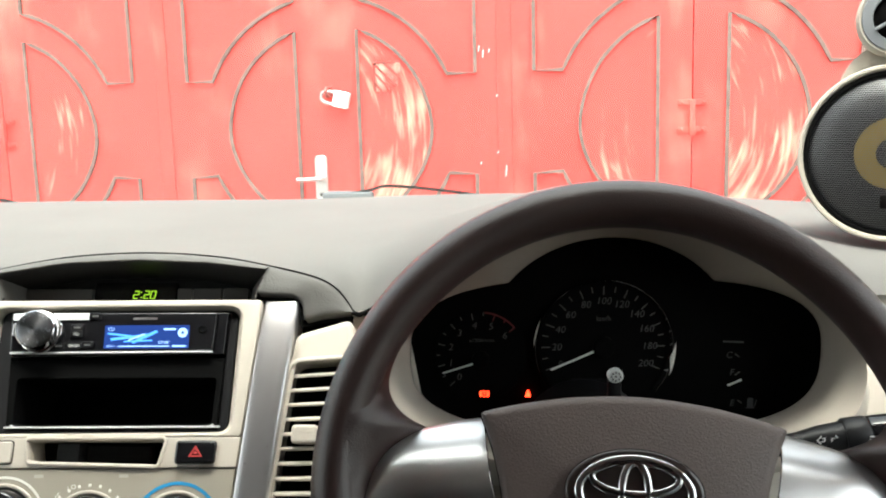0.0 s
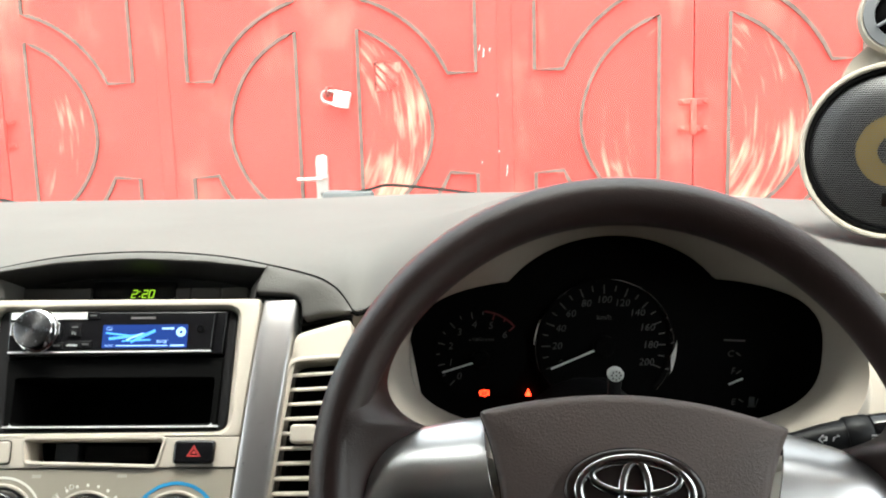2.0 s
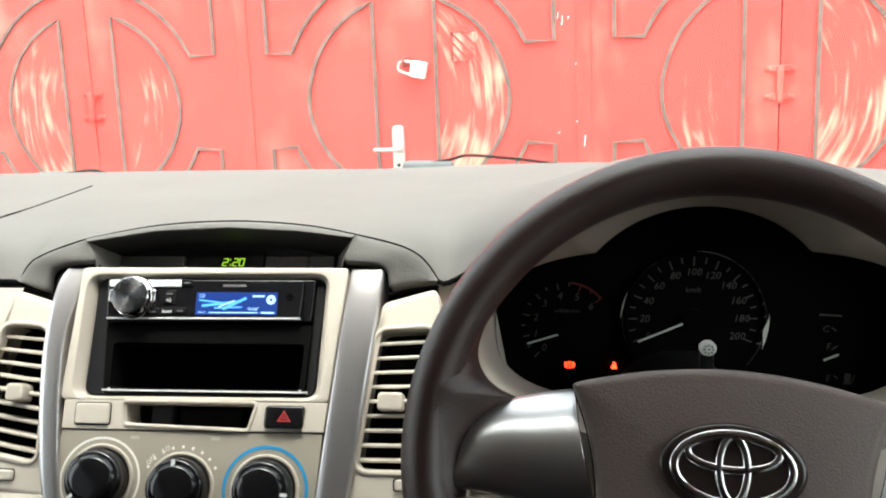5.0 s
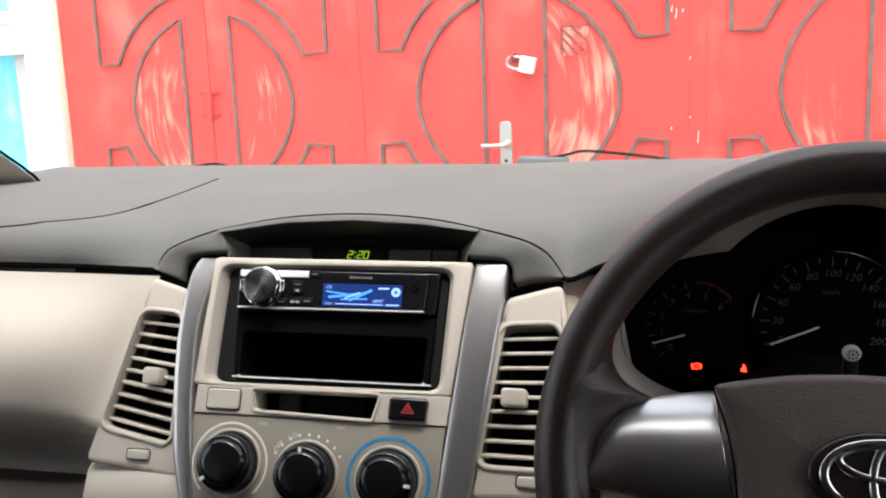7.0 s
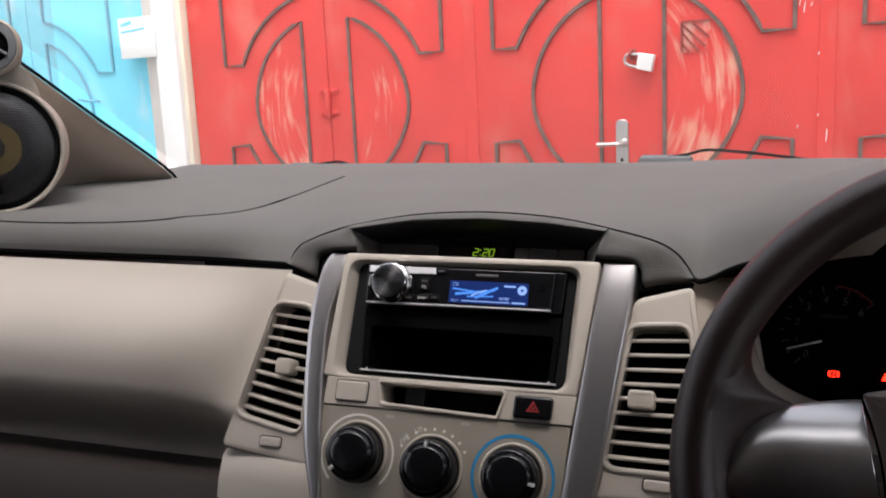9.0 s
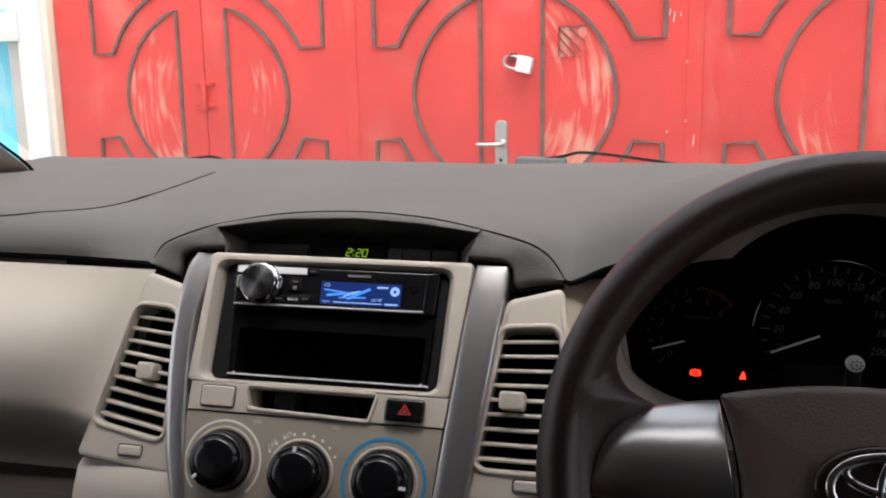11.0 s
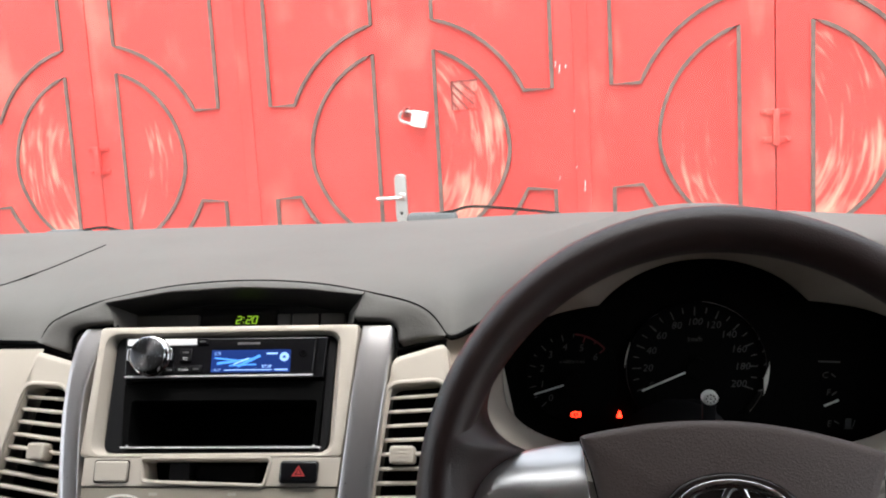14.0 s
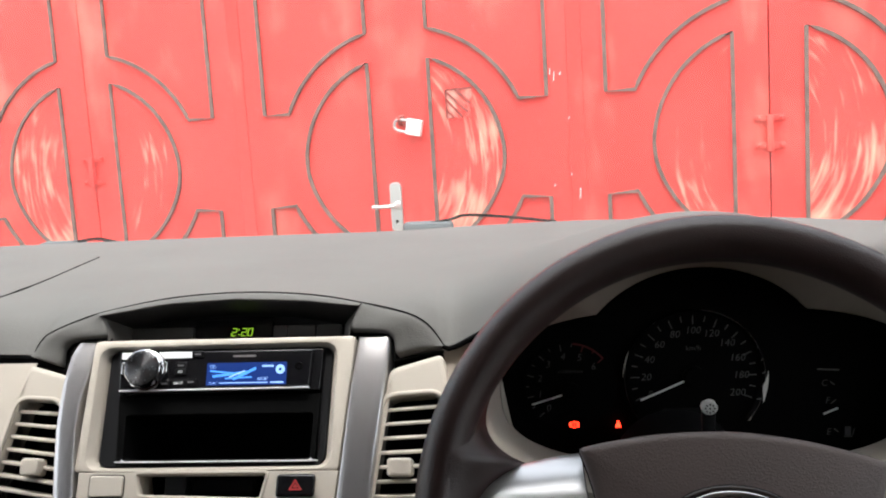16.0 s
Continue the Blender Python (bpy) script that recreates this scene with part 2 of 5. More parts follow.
def on_gate(x, z, w=0.0):
    return Vector((x, 4.0 - w, z))


def loft(loops, closed=True, cap0=False, cap1=False, bm=None):
    """Quads between loops of equally many points."""
    bm = bm or bmesh.new()
    rows = [[bm.verts.new(p) for p in loop] for loop in loops]
    n = len(rows[0])
    for a, b in zip(rows, rows[1:]):
        for i in range(n if closed else n - 1):
            j = (i + 1) % n
            bm.faces.new((a[i], a[j], b[j], b[i]))
    if cap0:
        bm.faces.new(rows[0][::-1])
    if cap1:
        bm.faces.new(rows[-1])
    return bm


def rounded(corners, r, k=5):
    """A polygon with its corners rounded."""
    out, n = [], len(corners)
    for i in range(n):
        p, a, b = Vector(corners[i]), Vector(corners[i - 1]), Vector(corners[(i + 1) % n])
        d0, d1 = (a - p), (b - p)
        rr = min(r, d0.length * 0.48, d1.length * 0.48)
        p0, p1 = p + d0.normalized() * rr, p + d1.normalized() * rr
        for s in range(k + 1):
            f = s / k
            out.append(p0 * (1 - f) ** 2 + p * 2 * f * (1 - f) + p1 * f ** 2)
    return out


def rect(x0, x1, y0, y1, r=0.0, k=5):
    return rounded([(x0, y0), (x1, y0), (x1, y1), (x0, y1)], r, k) if r else [Vector(p) for p in ((x0, y0), (x1, y0), (x1, y1), (x0, y1))]


def oval(cx, cy, rx, ry=None, n=32, turn=0.0):
    ry = ry or rx
    c, s = math.cos(turn), math.sin(turn)
    pts = [(rx * math.cos(2 * math.pi * i / n), ry * math.sin(2 * math.pi * i / n)) for i in range(n)]
    return [Vector((cx + c * a - s * b, cy + s * a + c * b)) for a, b in pts]


def soft(corners, r, n=160):
    """A closed outline with all its corners melted round."""
    pts = resample([Vector(p) for p in corners] + [Vector(corners[0])], n + 1)[:-1]
    step = sum((pts[i] - pts[i - 1]).length for i in range(n)) / n
    for _ in range(int(0.5 * (r / step) ** 2) + 1):
        pts = [pts[i - 1] * 0.25 + pts[i] * 0.5 + pts[(i + 1) % n] * 0.25 for i in range(n)]
    return pts


def grown(loop, d):
    """A loop moved outwards by d along its own normals."""
    n, out = len(loop), []
    area = sum(loop[i - 1].x * loop[i].y - loop[i].x * loop[i - 1].y for i in range(n))
    sign = 1 if area > 0 else -1
    for i in range(n):
        a, b = loop[i - 1], loop[(i + 1) % n]
        t = (b - a)
        nrm = Vector((t.y, -t.x)).normalized() if t.length > 1e-9 else Vector((0, 0))
        out.append(loop[i] + nrm * d * sign)
    return out


def prism(loop, w0, w1, place, bevel=0.0, dome=0.0, bm=None):
    """A plate over an outline, from w0 to w1, its front edge rounded, its face perhaps domed."""
    rows = [(loop, w0)]
    if bevel:
        for f in (0.0, 0.35, 0.75, 1.0):
            a = f * math.pi / 2
            rows.append((grown(loop, -bevel * (1 - math.cos(a))), w1 - bevel + bevel * math.sin(a)))
    else:
        rows.append((loop, w1))
    if bevel and not dome:
        rows.append((grown(loop, -bevel * 1.25), w1))
    if dome:
        last = rows[-1][0]
        c = sum(last, Vector((0, 0))) / len(last)
        for f in (0.8, 0.55, 0.3, 0.1):
            rows.append(([c + (p - c) * f for p in last], w1 + dome * (1 - f * f)))
    return loft([[place(p.x, p.y, w) for p in lp] for lp, w in rows], True, True, True, bm)


def ring(outer, inner, w0, w1, place, bevel=0.002, deep=None, bm=None):
    """A plate with a hole: outer edge, face, and the wall of the hole down to deep."""
    deep = w0 if deep is None else deep
    rows = [(outer, w0), (outer, w1 - bevel), (grown(outer, -bevel * 0.3), w1 - bevel * 0.3), (grown(outer, -bevel), w1), (grown(outer, -bevel * 1.3), w1), (grown(inner, bevel * 1.3), w1), (grown(inner, bevel), w1), (grown(inner, bevel * 0.3), w1 - bevel * 0.3), (inner, w1 - bevel), (inner, deep)]
    return loft([[place(p.x, p.y, w) for p in lp] for lp, w in rows], True, False, False, bm)


def block(x0, x1, y0, y1, z0, z1, bevel=0.0, bm=None):
    bm = bm or bmesh.new()
    made = bmesh.ops.create_cube(bm, size=1.0, matrix=Matrix.Translation(((x0 + x1) / 2, (y0 + y1) / 2, (z0 + z1) / 2)) @ Matrix.Diagonal((x1 - x0, y1 - y0, z1 - z0, 1)))
    if bevel:
        edges = list({e for v in made["verts"] for e in v.link_edges})
        bmesh.ops.bevel(bm, geom=edges, offset=bevel, segments=2, affect="EDGES", profile=0.5)
    return bm


def sweep(points, section, closed=False, up=Vector((0, -1, 0)), bm=None):
    """A section (list of 2D points, or a function of the place along the way) drawn along a line of points."""
    n, loops = len(points), []
    for i, p in enumerate(points):
        a = points[(i - 1) % n] if closed or i else points[0]
        b = points[(i + 1) % n] if closed or i < n - 1 else points[-1]
        t = (b - a).normalized()
        side = t.cross(up).normalized()
        out = side.cross(t).normalized()
        sec = section(i / max(1, n - 1)) if callable(section) else section
        loops.append([p + side * s[0] + out * s[1] for s in sec])
    if closed:
        loops.append(loops[0])
    bm = loft(loops, True, not closed, not closed, bm)
    if closed:
        bmesh.ops.remove_doubles(bm, verts=bm.verts, dist=1e-6)
    return bm


def tube(r, n=8, ry=None):
    return [(r * math.cos(2 * math.pi * i / n), (ry or r) * math.sin(2 * math.pi * i / n)) for i in range(n)]


def smooth_line(pts, k=8):
    """A smooth line through a few points."""
    pts = [Vector(p) for p in pts]
    out = []
    for i in range(len(pts) - 1):
        p0, p1, p2, p3 = pts[max(0, i - 1)], pts[i], pts[i + 1], pts[min(len(pts) - 1, i + 2)]
        for s in range(k):
            f = s / k
            out.append(0.5 * ((2 * p1) + (p2 - p0) * f + (2 * p0 - 5 * p1 + 4 * p2 - p3) * f * f + (3 * p1 - p0 - 3 * p2 + p3) * f ** 3))
    return out + [pts[-1]]


def resample(pts, n):
    lens = [0.0]
    for a, b in zip(pts, pts[1:]):
        lens.append(lens[-1] + (b - a).length)
    out, j = [], 0
    for i in range(n):
        d = lens[-1] * i / (n - 1)
        while j < len(pts) - 2 and lens[j + 1] < d:
            j += 1
        f = (d - lens[j]) / max(1e-9, lens[j + 1] - lens[j])
        out.append(pts[j].lerp(pts[j + 1], min(1, max(0, f))))
    return out


def lathe(profile, centre, axis, n=32, bm=None, caps=(False, True)):
    """Turns (radius, height) pairs round an axis."""
    axis = Vector(axis).normalized()
    e1 = axis.orthogonal().normalized()
    e2 = axis.cross(e1)
    loops = [[Vector(centre) + axis * h + (e1 * math.cos(2 * math.pi * i / n) + e2 * math.sin(2 * math.pi * i / n)) * r for i in range(n)] for r, h in profile]
    return loft(loops, True, *caps, bm)


def lettering(body, size, place, a, b, w, turn=0.0, bm=None, slant=0.0):
    """Words as thin flat relief on a surface, centred on (a, b)."""
    cu = bpy.data.curves.new("words", "FONT")
    cu.body, cu.size, cu.align_x, cu.align_y, cu.shear = body, size, "CENTER", "CENTER", slant
    cu.resolution_u = 2
    ob = bpy.data.objects.new("words", cu)
    scene.collection.objects.link(ob)
    me = bpy.data.meshes.new_from_object(ob.evaluated_get(bpy.context.evaluated_depsgraph_get()))
    bpy.data.objects.remove(ob)
    bm = bm or bmesh.new()
    c, s = math.cos(turn), math.sin(turn)
    verts = [bm.verts.new(place(a + c * v.co.x - s * v.co.y, b + s * v.co.x + c * v.co.y, w)) for v in me.vertices]
    for poly in me.polygons:
        try:
            bm.faces.new([verts[i] for i in poly.vertices])
        except ValueError:
            pass
    bpy.data.meshes.remove(me)
    return bm


def bar(place, a0, b0, a1, b1, width, w0, w1, bm=None):
    """A straight mark from one point to another."""
    d = Vector((a1 - a0, b1 - b0))
    n = Vector((-d.y, d.x)).normalized() * width / 2
    p, q = Vector((a0, b0)), Vector((a1, b1))
    return prism([p - n, q - n, q + n, p + n], w0, w1, place, bm=bm)


def smoothstep(a, b, x):
    f = min(1.0, max(0.0, (x - a) / (b - a)))
    return f * f * (3 - 2 * f)

# ---- the street: ground, gates and walls ----
solo("ground", block(-900, 900, -900, 900, -0.3, 0.0), concrete, (0, 0, 0), "worn grey concrete street and forecourt", "ground", STREET)


def wall_piece(name, x0, x1, z1, y0, mat, label, category="wall"):
    return solo(name, block(x0, x1, y0, 4.25, 0.0, z1, 0.006), mat, ((x0 + x1) / 2, 4.2, 0), label, category, STREET)


wall_piece("wall_post", -3.786, -3.625, 2.9, 3.93, white_wall, "white painted masonry gate post")
wall_piece("trim", -3.625, -3.592, 2.9, 3.955, cream_wall, "cream painted edge strip beside the red gate", "trim")
wall_piece("wall_grey", -3.9, -3.786, 2.9, 3.97, grey_wall, "grey rendered wall between two gates")
wall_piece("wall_east", 2.07, 6.5, 2.9, 3.93, white_wall, "white painted street wall beside the red gate")
wall_piece("wall_west", -10.0, -6.6, 2.9, 3.93, white_wall, "white painted street wall beyond the blue gate")


def flat_bar(half=0.008, proud=0.012):
    return [(-half, 0.0), (-half, proud), (half, proud), (half, 0.0)]


def arc_line(cx, cz, r, a0, a1, n=18):
    return [(cx + r * math.cos(radians(a0 + (a1 - a0) * i / n)), cz + r * math.sin(radians(a0 + (a1 - a0) * i / n))) for i in range(n + 1)]


def bar_line(points, closed=False):
    """A welded flat steel bar along a line on the gate, with mitred turns."""
    pts = [on_gate(x, z, 0.0) for x, z in points]
    bm = bmesh.new()
    lead = [p for i, p in enumerate(pts) if i == 0 or (p - pts[i - 1]).length > 1e-5]
    return sweep(lead, flat_bar(), closed, Vector((0, -1, 0)), bm)


def half_disc(cx, cz, r, half, side):
    """The outline of half a round panel left or right of the middle strip; its lower half is a little squat."""
    a = math.degrees(math.acos(half / r))
    pts = [(x, cz + (z - cz) * 0.461 / r + 0.042 * smoothstep(0.12, -0.25, z - cz)) for x, z in arc_line(cx, cz, r, -a, a, 26)]
    return [(2 * cx - x, z) for x, z in pts] if side < 0 else pts


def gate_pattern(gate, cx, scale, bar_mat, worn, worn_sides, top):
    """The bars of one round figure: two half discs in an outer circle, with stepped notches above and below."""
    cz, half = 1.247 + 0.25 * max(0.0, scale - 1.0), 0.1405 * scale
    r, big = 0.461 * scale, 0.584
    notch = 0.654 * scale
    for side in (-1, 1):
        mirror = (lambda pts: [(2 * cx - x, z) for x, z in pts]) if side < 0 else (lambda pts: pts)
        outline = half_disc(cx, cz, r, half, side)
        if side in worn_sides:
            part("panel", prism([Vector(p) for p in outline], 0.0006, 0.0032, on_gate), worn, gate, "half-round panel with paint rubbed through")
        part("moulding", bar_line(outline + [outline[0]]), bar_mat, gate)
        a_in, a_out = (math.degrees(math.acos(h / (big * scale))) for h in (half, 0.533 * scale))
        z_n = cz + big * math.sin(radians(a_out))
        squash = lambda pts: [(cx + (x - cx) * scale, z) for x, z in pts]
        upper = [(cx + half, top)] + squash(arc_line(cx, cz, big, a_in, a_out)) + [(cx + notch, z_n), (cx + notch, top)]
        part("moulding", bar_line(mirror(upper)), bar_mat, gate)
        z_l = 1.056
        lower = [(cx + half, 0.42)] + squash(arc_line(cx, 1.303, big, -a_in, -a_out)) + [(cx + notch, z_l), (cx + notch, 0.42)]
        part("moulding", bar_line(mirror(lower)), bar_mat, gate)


red_gate = thing("folding_gate", (-0.75, 4.02, 0.03), "tall red painted steel folding gate with dark raised bars", "gate", "", STREET)
joints = (-3.588, -2.654, -1.832, -0.281, 0.489, 1.27, 2.066)
for x0, x1 in zip(joints, joints[1:]):
    part("leaf", block(x0 + 0.0025, x1 - 0.0025, 4.0, 4.04, 0.03, 2.6, 0.002), gate_red, red_gate)
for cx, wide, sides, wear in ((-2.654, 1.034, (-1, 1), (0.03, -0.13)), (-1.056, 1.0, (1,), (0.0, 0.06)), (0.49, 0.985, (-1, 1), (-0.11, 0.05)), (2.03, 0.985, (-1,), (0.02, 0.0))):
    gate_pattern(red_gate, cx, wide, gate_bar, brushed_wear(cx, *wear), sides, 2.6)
# unseen sheet added to stop light showing through the leaf joints
part("backing", block(-3.58, 2.06, 4.045, 4.06, 0.03, 2.6), gate_red, red_gate, "added sheet that blocks light through the leaf joints")
# flat strips folded over the leaf joints
for x in (-1.835, -0.281, 1.27):
    part("cover_strip", block(x - 0.03, x + 0.03, 3.9965, 4.0, 0.03, 2.6), gate_red, red_gate)
# louvred air patch in the rubbed panel
part("louvre_patch", prism(rect(-0.845, -0.728, 1.418, 1.545), 0.003, 0.006, on_gate, 0.001), worn_paint("rubbed_patch_paint", RED, (0.7, 0.36, 0.28), 0.2, (20, 20, 8)), red_gate)
for x0, z0, x1, z1 in ((-0.842, 1.543, -0.725, 1.543), (-0.842, 1.535, -0.745, 1.44), (-0.842, 1.5, -0.772, 1.422), (-0.842, 1.455, -0.81, 1.42), (-0.8, 1.54, -0.732, 1.478), (-0.842, 1.54, -0.842, 1.42)):
    part("louvre", bar(on_gate, x0, z0, x1, z1, 0.009, 0.006, 0.012), rust, red_gate)
# flecks of white paint
for x, z, h in ((-0.387, 1.587, 0.03), (-0.37, 1.567, 0.045), (-0.344, 1.575, 0.018), (-0.314, 1.387, 0.014), (-0.279, 1.071, 0.055), (-0.386, 1.105, 0.014), (-0.312, 1.149, 0.012)):
    part("paint_fleck", bar(on_gate, x, z - h / 2, x + 0.004, z + h * 0.35, 0.0035, 0.0036, 0.0045), print_pale, red_gate)
for hx in (-2.654, 0.489):
    hinge = part("hinge", block(hx - 0.012, hx + 0.012, 3.975, 4.0, 1.2, 1.345, 0.004), gate_red, red_gate)
    for hz in (1.335, 1.225):
        part("hinge_plate", prism(rounded([(hx - 0.058, hz - 0.012), (hx + 0.058, hz - 0.012), (hx + 0.058, hz + 0.012), (hx - 0.058, hz + 0.012)], 0.008, 3), 0.001, 0.009, on_gate, 0.002), gate_red, hinge)
        for sx in (-0.042, 0.042):
            part("bolt", lathe([(0.008, 0), (0.008, 0.006), (0.004, 0.009)], on_gate(hx + sx, hz, 0.009), (0, -1, 0), 10), gate_red, hinge)

handle = thing("door_handle", (-1.102, 4.0, 0.93), "worn brushed steel lever handle on the red gate", "door handle", "", STREET)
part("backplate", prism(rounded([(-1.13, 0.93), (-1.074, 0.93), (-1.074, 1.15), (-1.13, 1.15)], 0.024), 0.0, 0.012, on_gate, 0.004), steel, handle)
part("lever", sweep([Vector(p) for p in ((-1.095, 3.988, 1.047), (-1.096, 3.955, 1.047), (-1.11, 3.945, 1.047), (-1.155, 3.945, 1.046), (-1.2, 3.945, 1.046))], tube(0.0125, 10, 0.009), False, Vector((0, 0, 1))), steel, handle)
part("rose", lathe([(0.02, 0), (0.02, 0.006), (0.014, 0.012)], on_gate(-1.095, 1.047, 0.012), (0, -1, 0), 20), steel, handle)
part("keyhole", prism(oval(-1.102, 0.975, 0.008, 0.008, 12), 0.0121, 0.0135, on_gate), matt_black, handle)

hasp = thing("hasp", (-1.05, 4.0, 1.40), "rusty red iron hasp and staple on the gate", "hasp", "", STREET)
part("plate", block(-1.068, -1.035, 3.985, 4.0, 1.40, 1.447, 0.003), rust, hasp)
part("staple", sweep([Vector(p) for p in ((-1.052, 3.985, 1.44), (-1.052, 3.955, 1.437), (-1.052, 3.95, 1.425), (-1.052, 3.955, 1.413), (-1.052, 3.985, 1.41))], tube(0.006), False, Vector((1, 0, 0))), rust, hasp)

padlock = thing("padlock", (-0.99, 3.965, 1.34), "pale steel padlock hanging askew from the gate's hasp", "padlock", "", STREET)


def on_lock(a, b, w):
    c, s = math.cos(radians(-12)), math.sin(radians(-12))
    return Vector((-0.99 + c * a - s * b, 3.968 - w, 1.388 + s * a + c * b))


part("body", prism(rounded([(-0.033, -0.034), (0.036, -0.034), (0.036, 0.036), (-0.033, 0.036)], 0.007), -0.014, 0.014, on_lock, 0.004), material("pale_zinc", (0.8, 0.79, 0.76), 0.4, 0.3, vary=0.05), padlock)
part("shackle", sweep([on_lock(a, b, 0) for a, b in smooth_line([Vector((-0.03, 0.026)), Vector((-0.06, 0.026)), Vector((-0.084, 0.018)), Vector((-0.09, 0.001)), Vector((-0.084, -0.016)), Vector((-0.06, -0.024)), Vector((-0.03, -0.024))], 4)], tube(0.0065), False, Vector((0, -1, 0))), steel, padlock)

blue_gate = thing("neighbouring_gate", (-5.2, 4.02, 0.03), "sky-blue painted steel gate with the same raised bars", "gate", "", STREET)
for x0, x1 in ((-6.6, -5.75), (-5.75, -4.93), (-4.93, -3.9)):
    part("leaf", block(x0 + 0.003, x1 - 0.003, 4.0, 4.04, 0.03, 2.6, 0.002), gate_blue, blue_gate)
gate_pattern(blue_gate, -4.93, 1.11, blue_bar, gate_blue, (), 2.6)
part("pull_handle", sweep([Vector(p) for p in ((-4.5, 4.0, 1.36), (-4.5, 3.96, 1.36), (-4.36, 3.96, 1.345), (-4.36, 4.0, 1.345))], tube(0.008), False, Vector((0, 0, 1))), blue_bar, blue_gate)

sign = thing("sign_board", (-3.9, 3.93, 1.58), "small white sign board with faded blue lettering", "sign", "", STREET)
part("board", block(-4.04, -3.765, 3.915, 3.93, 1.575, 1.80, 0.003), white_wall, sign)
part("lettering", bar(lambda a, b, w: Vector((a, 3.915 - w, b)), -4.02, 1.76, -3.93, 1.775, 0.02, 0, 0.002), gate_blue, sign)
part("lettering", bar(lambda a, b, w: Vector((a, 3.915 - w, b)), -4.02, 1.722, -3.83, 1.735, 0.012, 0, 0.002), gate_blue, sign)

# ---- the car's shell ----
lining = material("dark_cabin_lining", (0.09, 0.075, 0.068), 0.85, grain=0.3, scale=300)
solo("floor", block(-0.9, 0.93, -2.4, 0.9, 0.30, 0.34), matt_black, (0, -0.8, 0.3), "dark car floor", "car floor")
solo("ceiling", block(-0.86, 0.89, -2.36, -0.19, 1.70, 1.74), liner, (0, -1.2, 1.75), "plain fabric headlining of the car", "car roof")
solo("wall_firewall", block(-0.9, 0.93, 0.86, 0.89, 0.34, 1.15), matt_black, (0, 0.88, 0.34), "dark bulkhead under the windscreen", "bulkhead")
for nm, x0, x1 in (("wall_left", -0.9, -0.86), ("wall_right", 0.89, 0.93)):
    shell = block(x0, x1, -2.4, 0.86, 0.34, 1.1)
    block(x0, x1, -2.4, -0.19, 1.64, 1.74, 0.0, shell)
    block(x0, x1, -0.98, -0.86, 1.1, 1.64, 0.0, shell)
    block(x0, x1, -2.4, -1.85, 1.1, 1.64, 0.0, shell)
    # unseen block added on the driver's side to shade the dash corner
    if x0 > 0:
        block(x0, x1, 0.42, 0.7, 1.1, 1.3, 0.0, shell)
    solo(nm, shell, lining, ((x0 + x1) / 2, -0.8, 0.34), "plain car side with its open window frames", "car side")
# unseen panes added to hold back light from the sides
side_number = 2
for x0, x1 in ((-0.884, -0.88), (0.91, 0.914)):
    for y0, y1, pane_mat, words in ((-1.85, -0.98, rear_glass, "dark tinted rear side window of the car"), (-0.86, 0.5, side_glass, "lightly tinted front side window of the car")):
        solo("window_%d" % side_number, block(x0, x1, y0, y1, 1.09, 1.65), pane_mat, ((x0 + x1) / 2, (y0 + y1) / 2, 1.1), words, "side window")
        side_number += 1
# unseen tail wall, left without a window to block light from behind
tail = block(-0.86, 0.89, -2.4, -2.36, 0.34, 1.74)
solo("wall_rear", tail, lining, (0, -2.38, 0.34), "unseen car tail, closed to keep out light from behind", "car tail")


def screen_point(f, g, d):
    """The windscreen: f across, g from the cowl up, bowed forwards in the middle."""
    x = -0.80 + 1.66 * f
    bow = 0.10 * (1 - (2 * f - 1) ** 2)
    lo, hi = Vector((x, 0.76 + bow, 1.155)), Vector((x * 0.92, -0.25 + 0.6 * bow, 1.715))
    return lo.lerp(hi, g) + Vector((0, -0.58, -0.81)) * d


pane = bmesh.new()
loft([[screen_point(i / 16, g, 0.0) for i in range(17)] + [screen_point(i / 16, g, 0.005) for i in range(16, -1, -1)] for g in (0, 0.25, 0.5, 0.75, 1.0)], True, True, True, pane)
screen = solo("window_1", pane, glass, (0, 0.8, 1.16), "clear laminated windscreen", "windscreen", kind="structure")
screen.visible_shadow = False

cowl = loft([[Vector((x, y, z - 0.03 * abs(x) ** 2)) for x in [(-0.86 + 0.1 * i) for i in range(18)]] for y, z in ((0.84, 1.11), (0.86, 1.155), (0.95, 1.15), (1.12, 1.10), (1.2, 1.05), (1.2, 0.9), (0.9, 0.9))], False)
solo("trim_cowl", cowl, black, (0, 1.0, 1.0), "black plastic cowl below the windscreen", "cowl")

wiper_grey = material("weathered_dark_plastic", (0.09, 0.1, 0.105), 0.75, vary=0.15)
for arm_pts, piv in (([(0.10, 0.9, 1.182), (0.138, 0.9, 1.188), (0.169, 0.9, 1.1955), (0.22, 0.9, 1.1925), (0.281, 0.9, 1.186), (0.34, 0.9, 1.178)], (0.05, 0.145, 1.185)), ([(-0.62, 0.9, 1.163), (-0.592, 0.9, 1.168), (-0.555, 0.9, 1.1725), (-0.525, 0.9, 1.167), (-0.48, 0.9, 1.158)], (-0.67, -0.585, 1.1685))):
    wiper = thing("wiper", (piv[0], 0.9, 1.14), "black windscreen wiper parked on the cowl", "wiper", "windscreen wipers")
    part("arm", sweep(smooth_line(arm_pts, 5), tube(0.004, 6, 0.003), False, Vector((0, 0, 1))), matt_black, wiper)
    part("pivot", block(piv[0], piv[1], 0.885, 0.93, 1.13, piv[2], 0.008), wiper_grey, wiper)
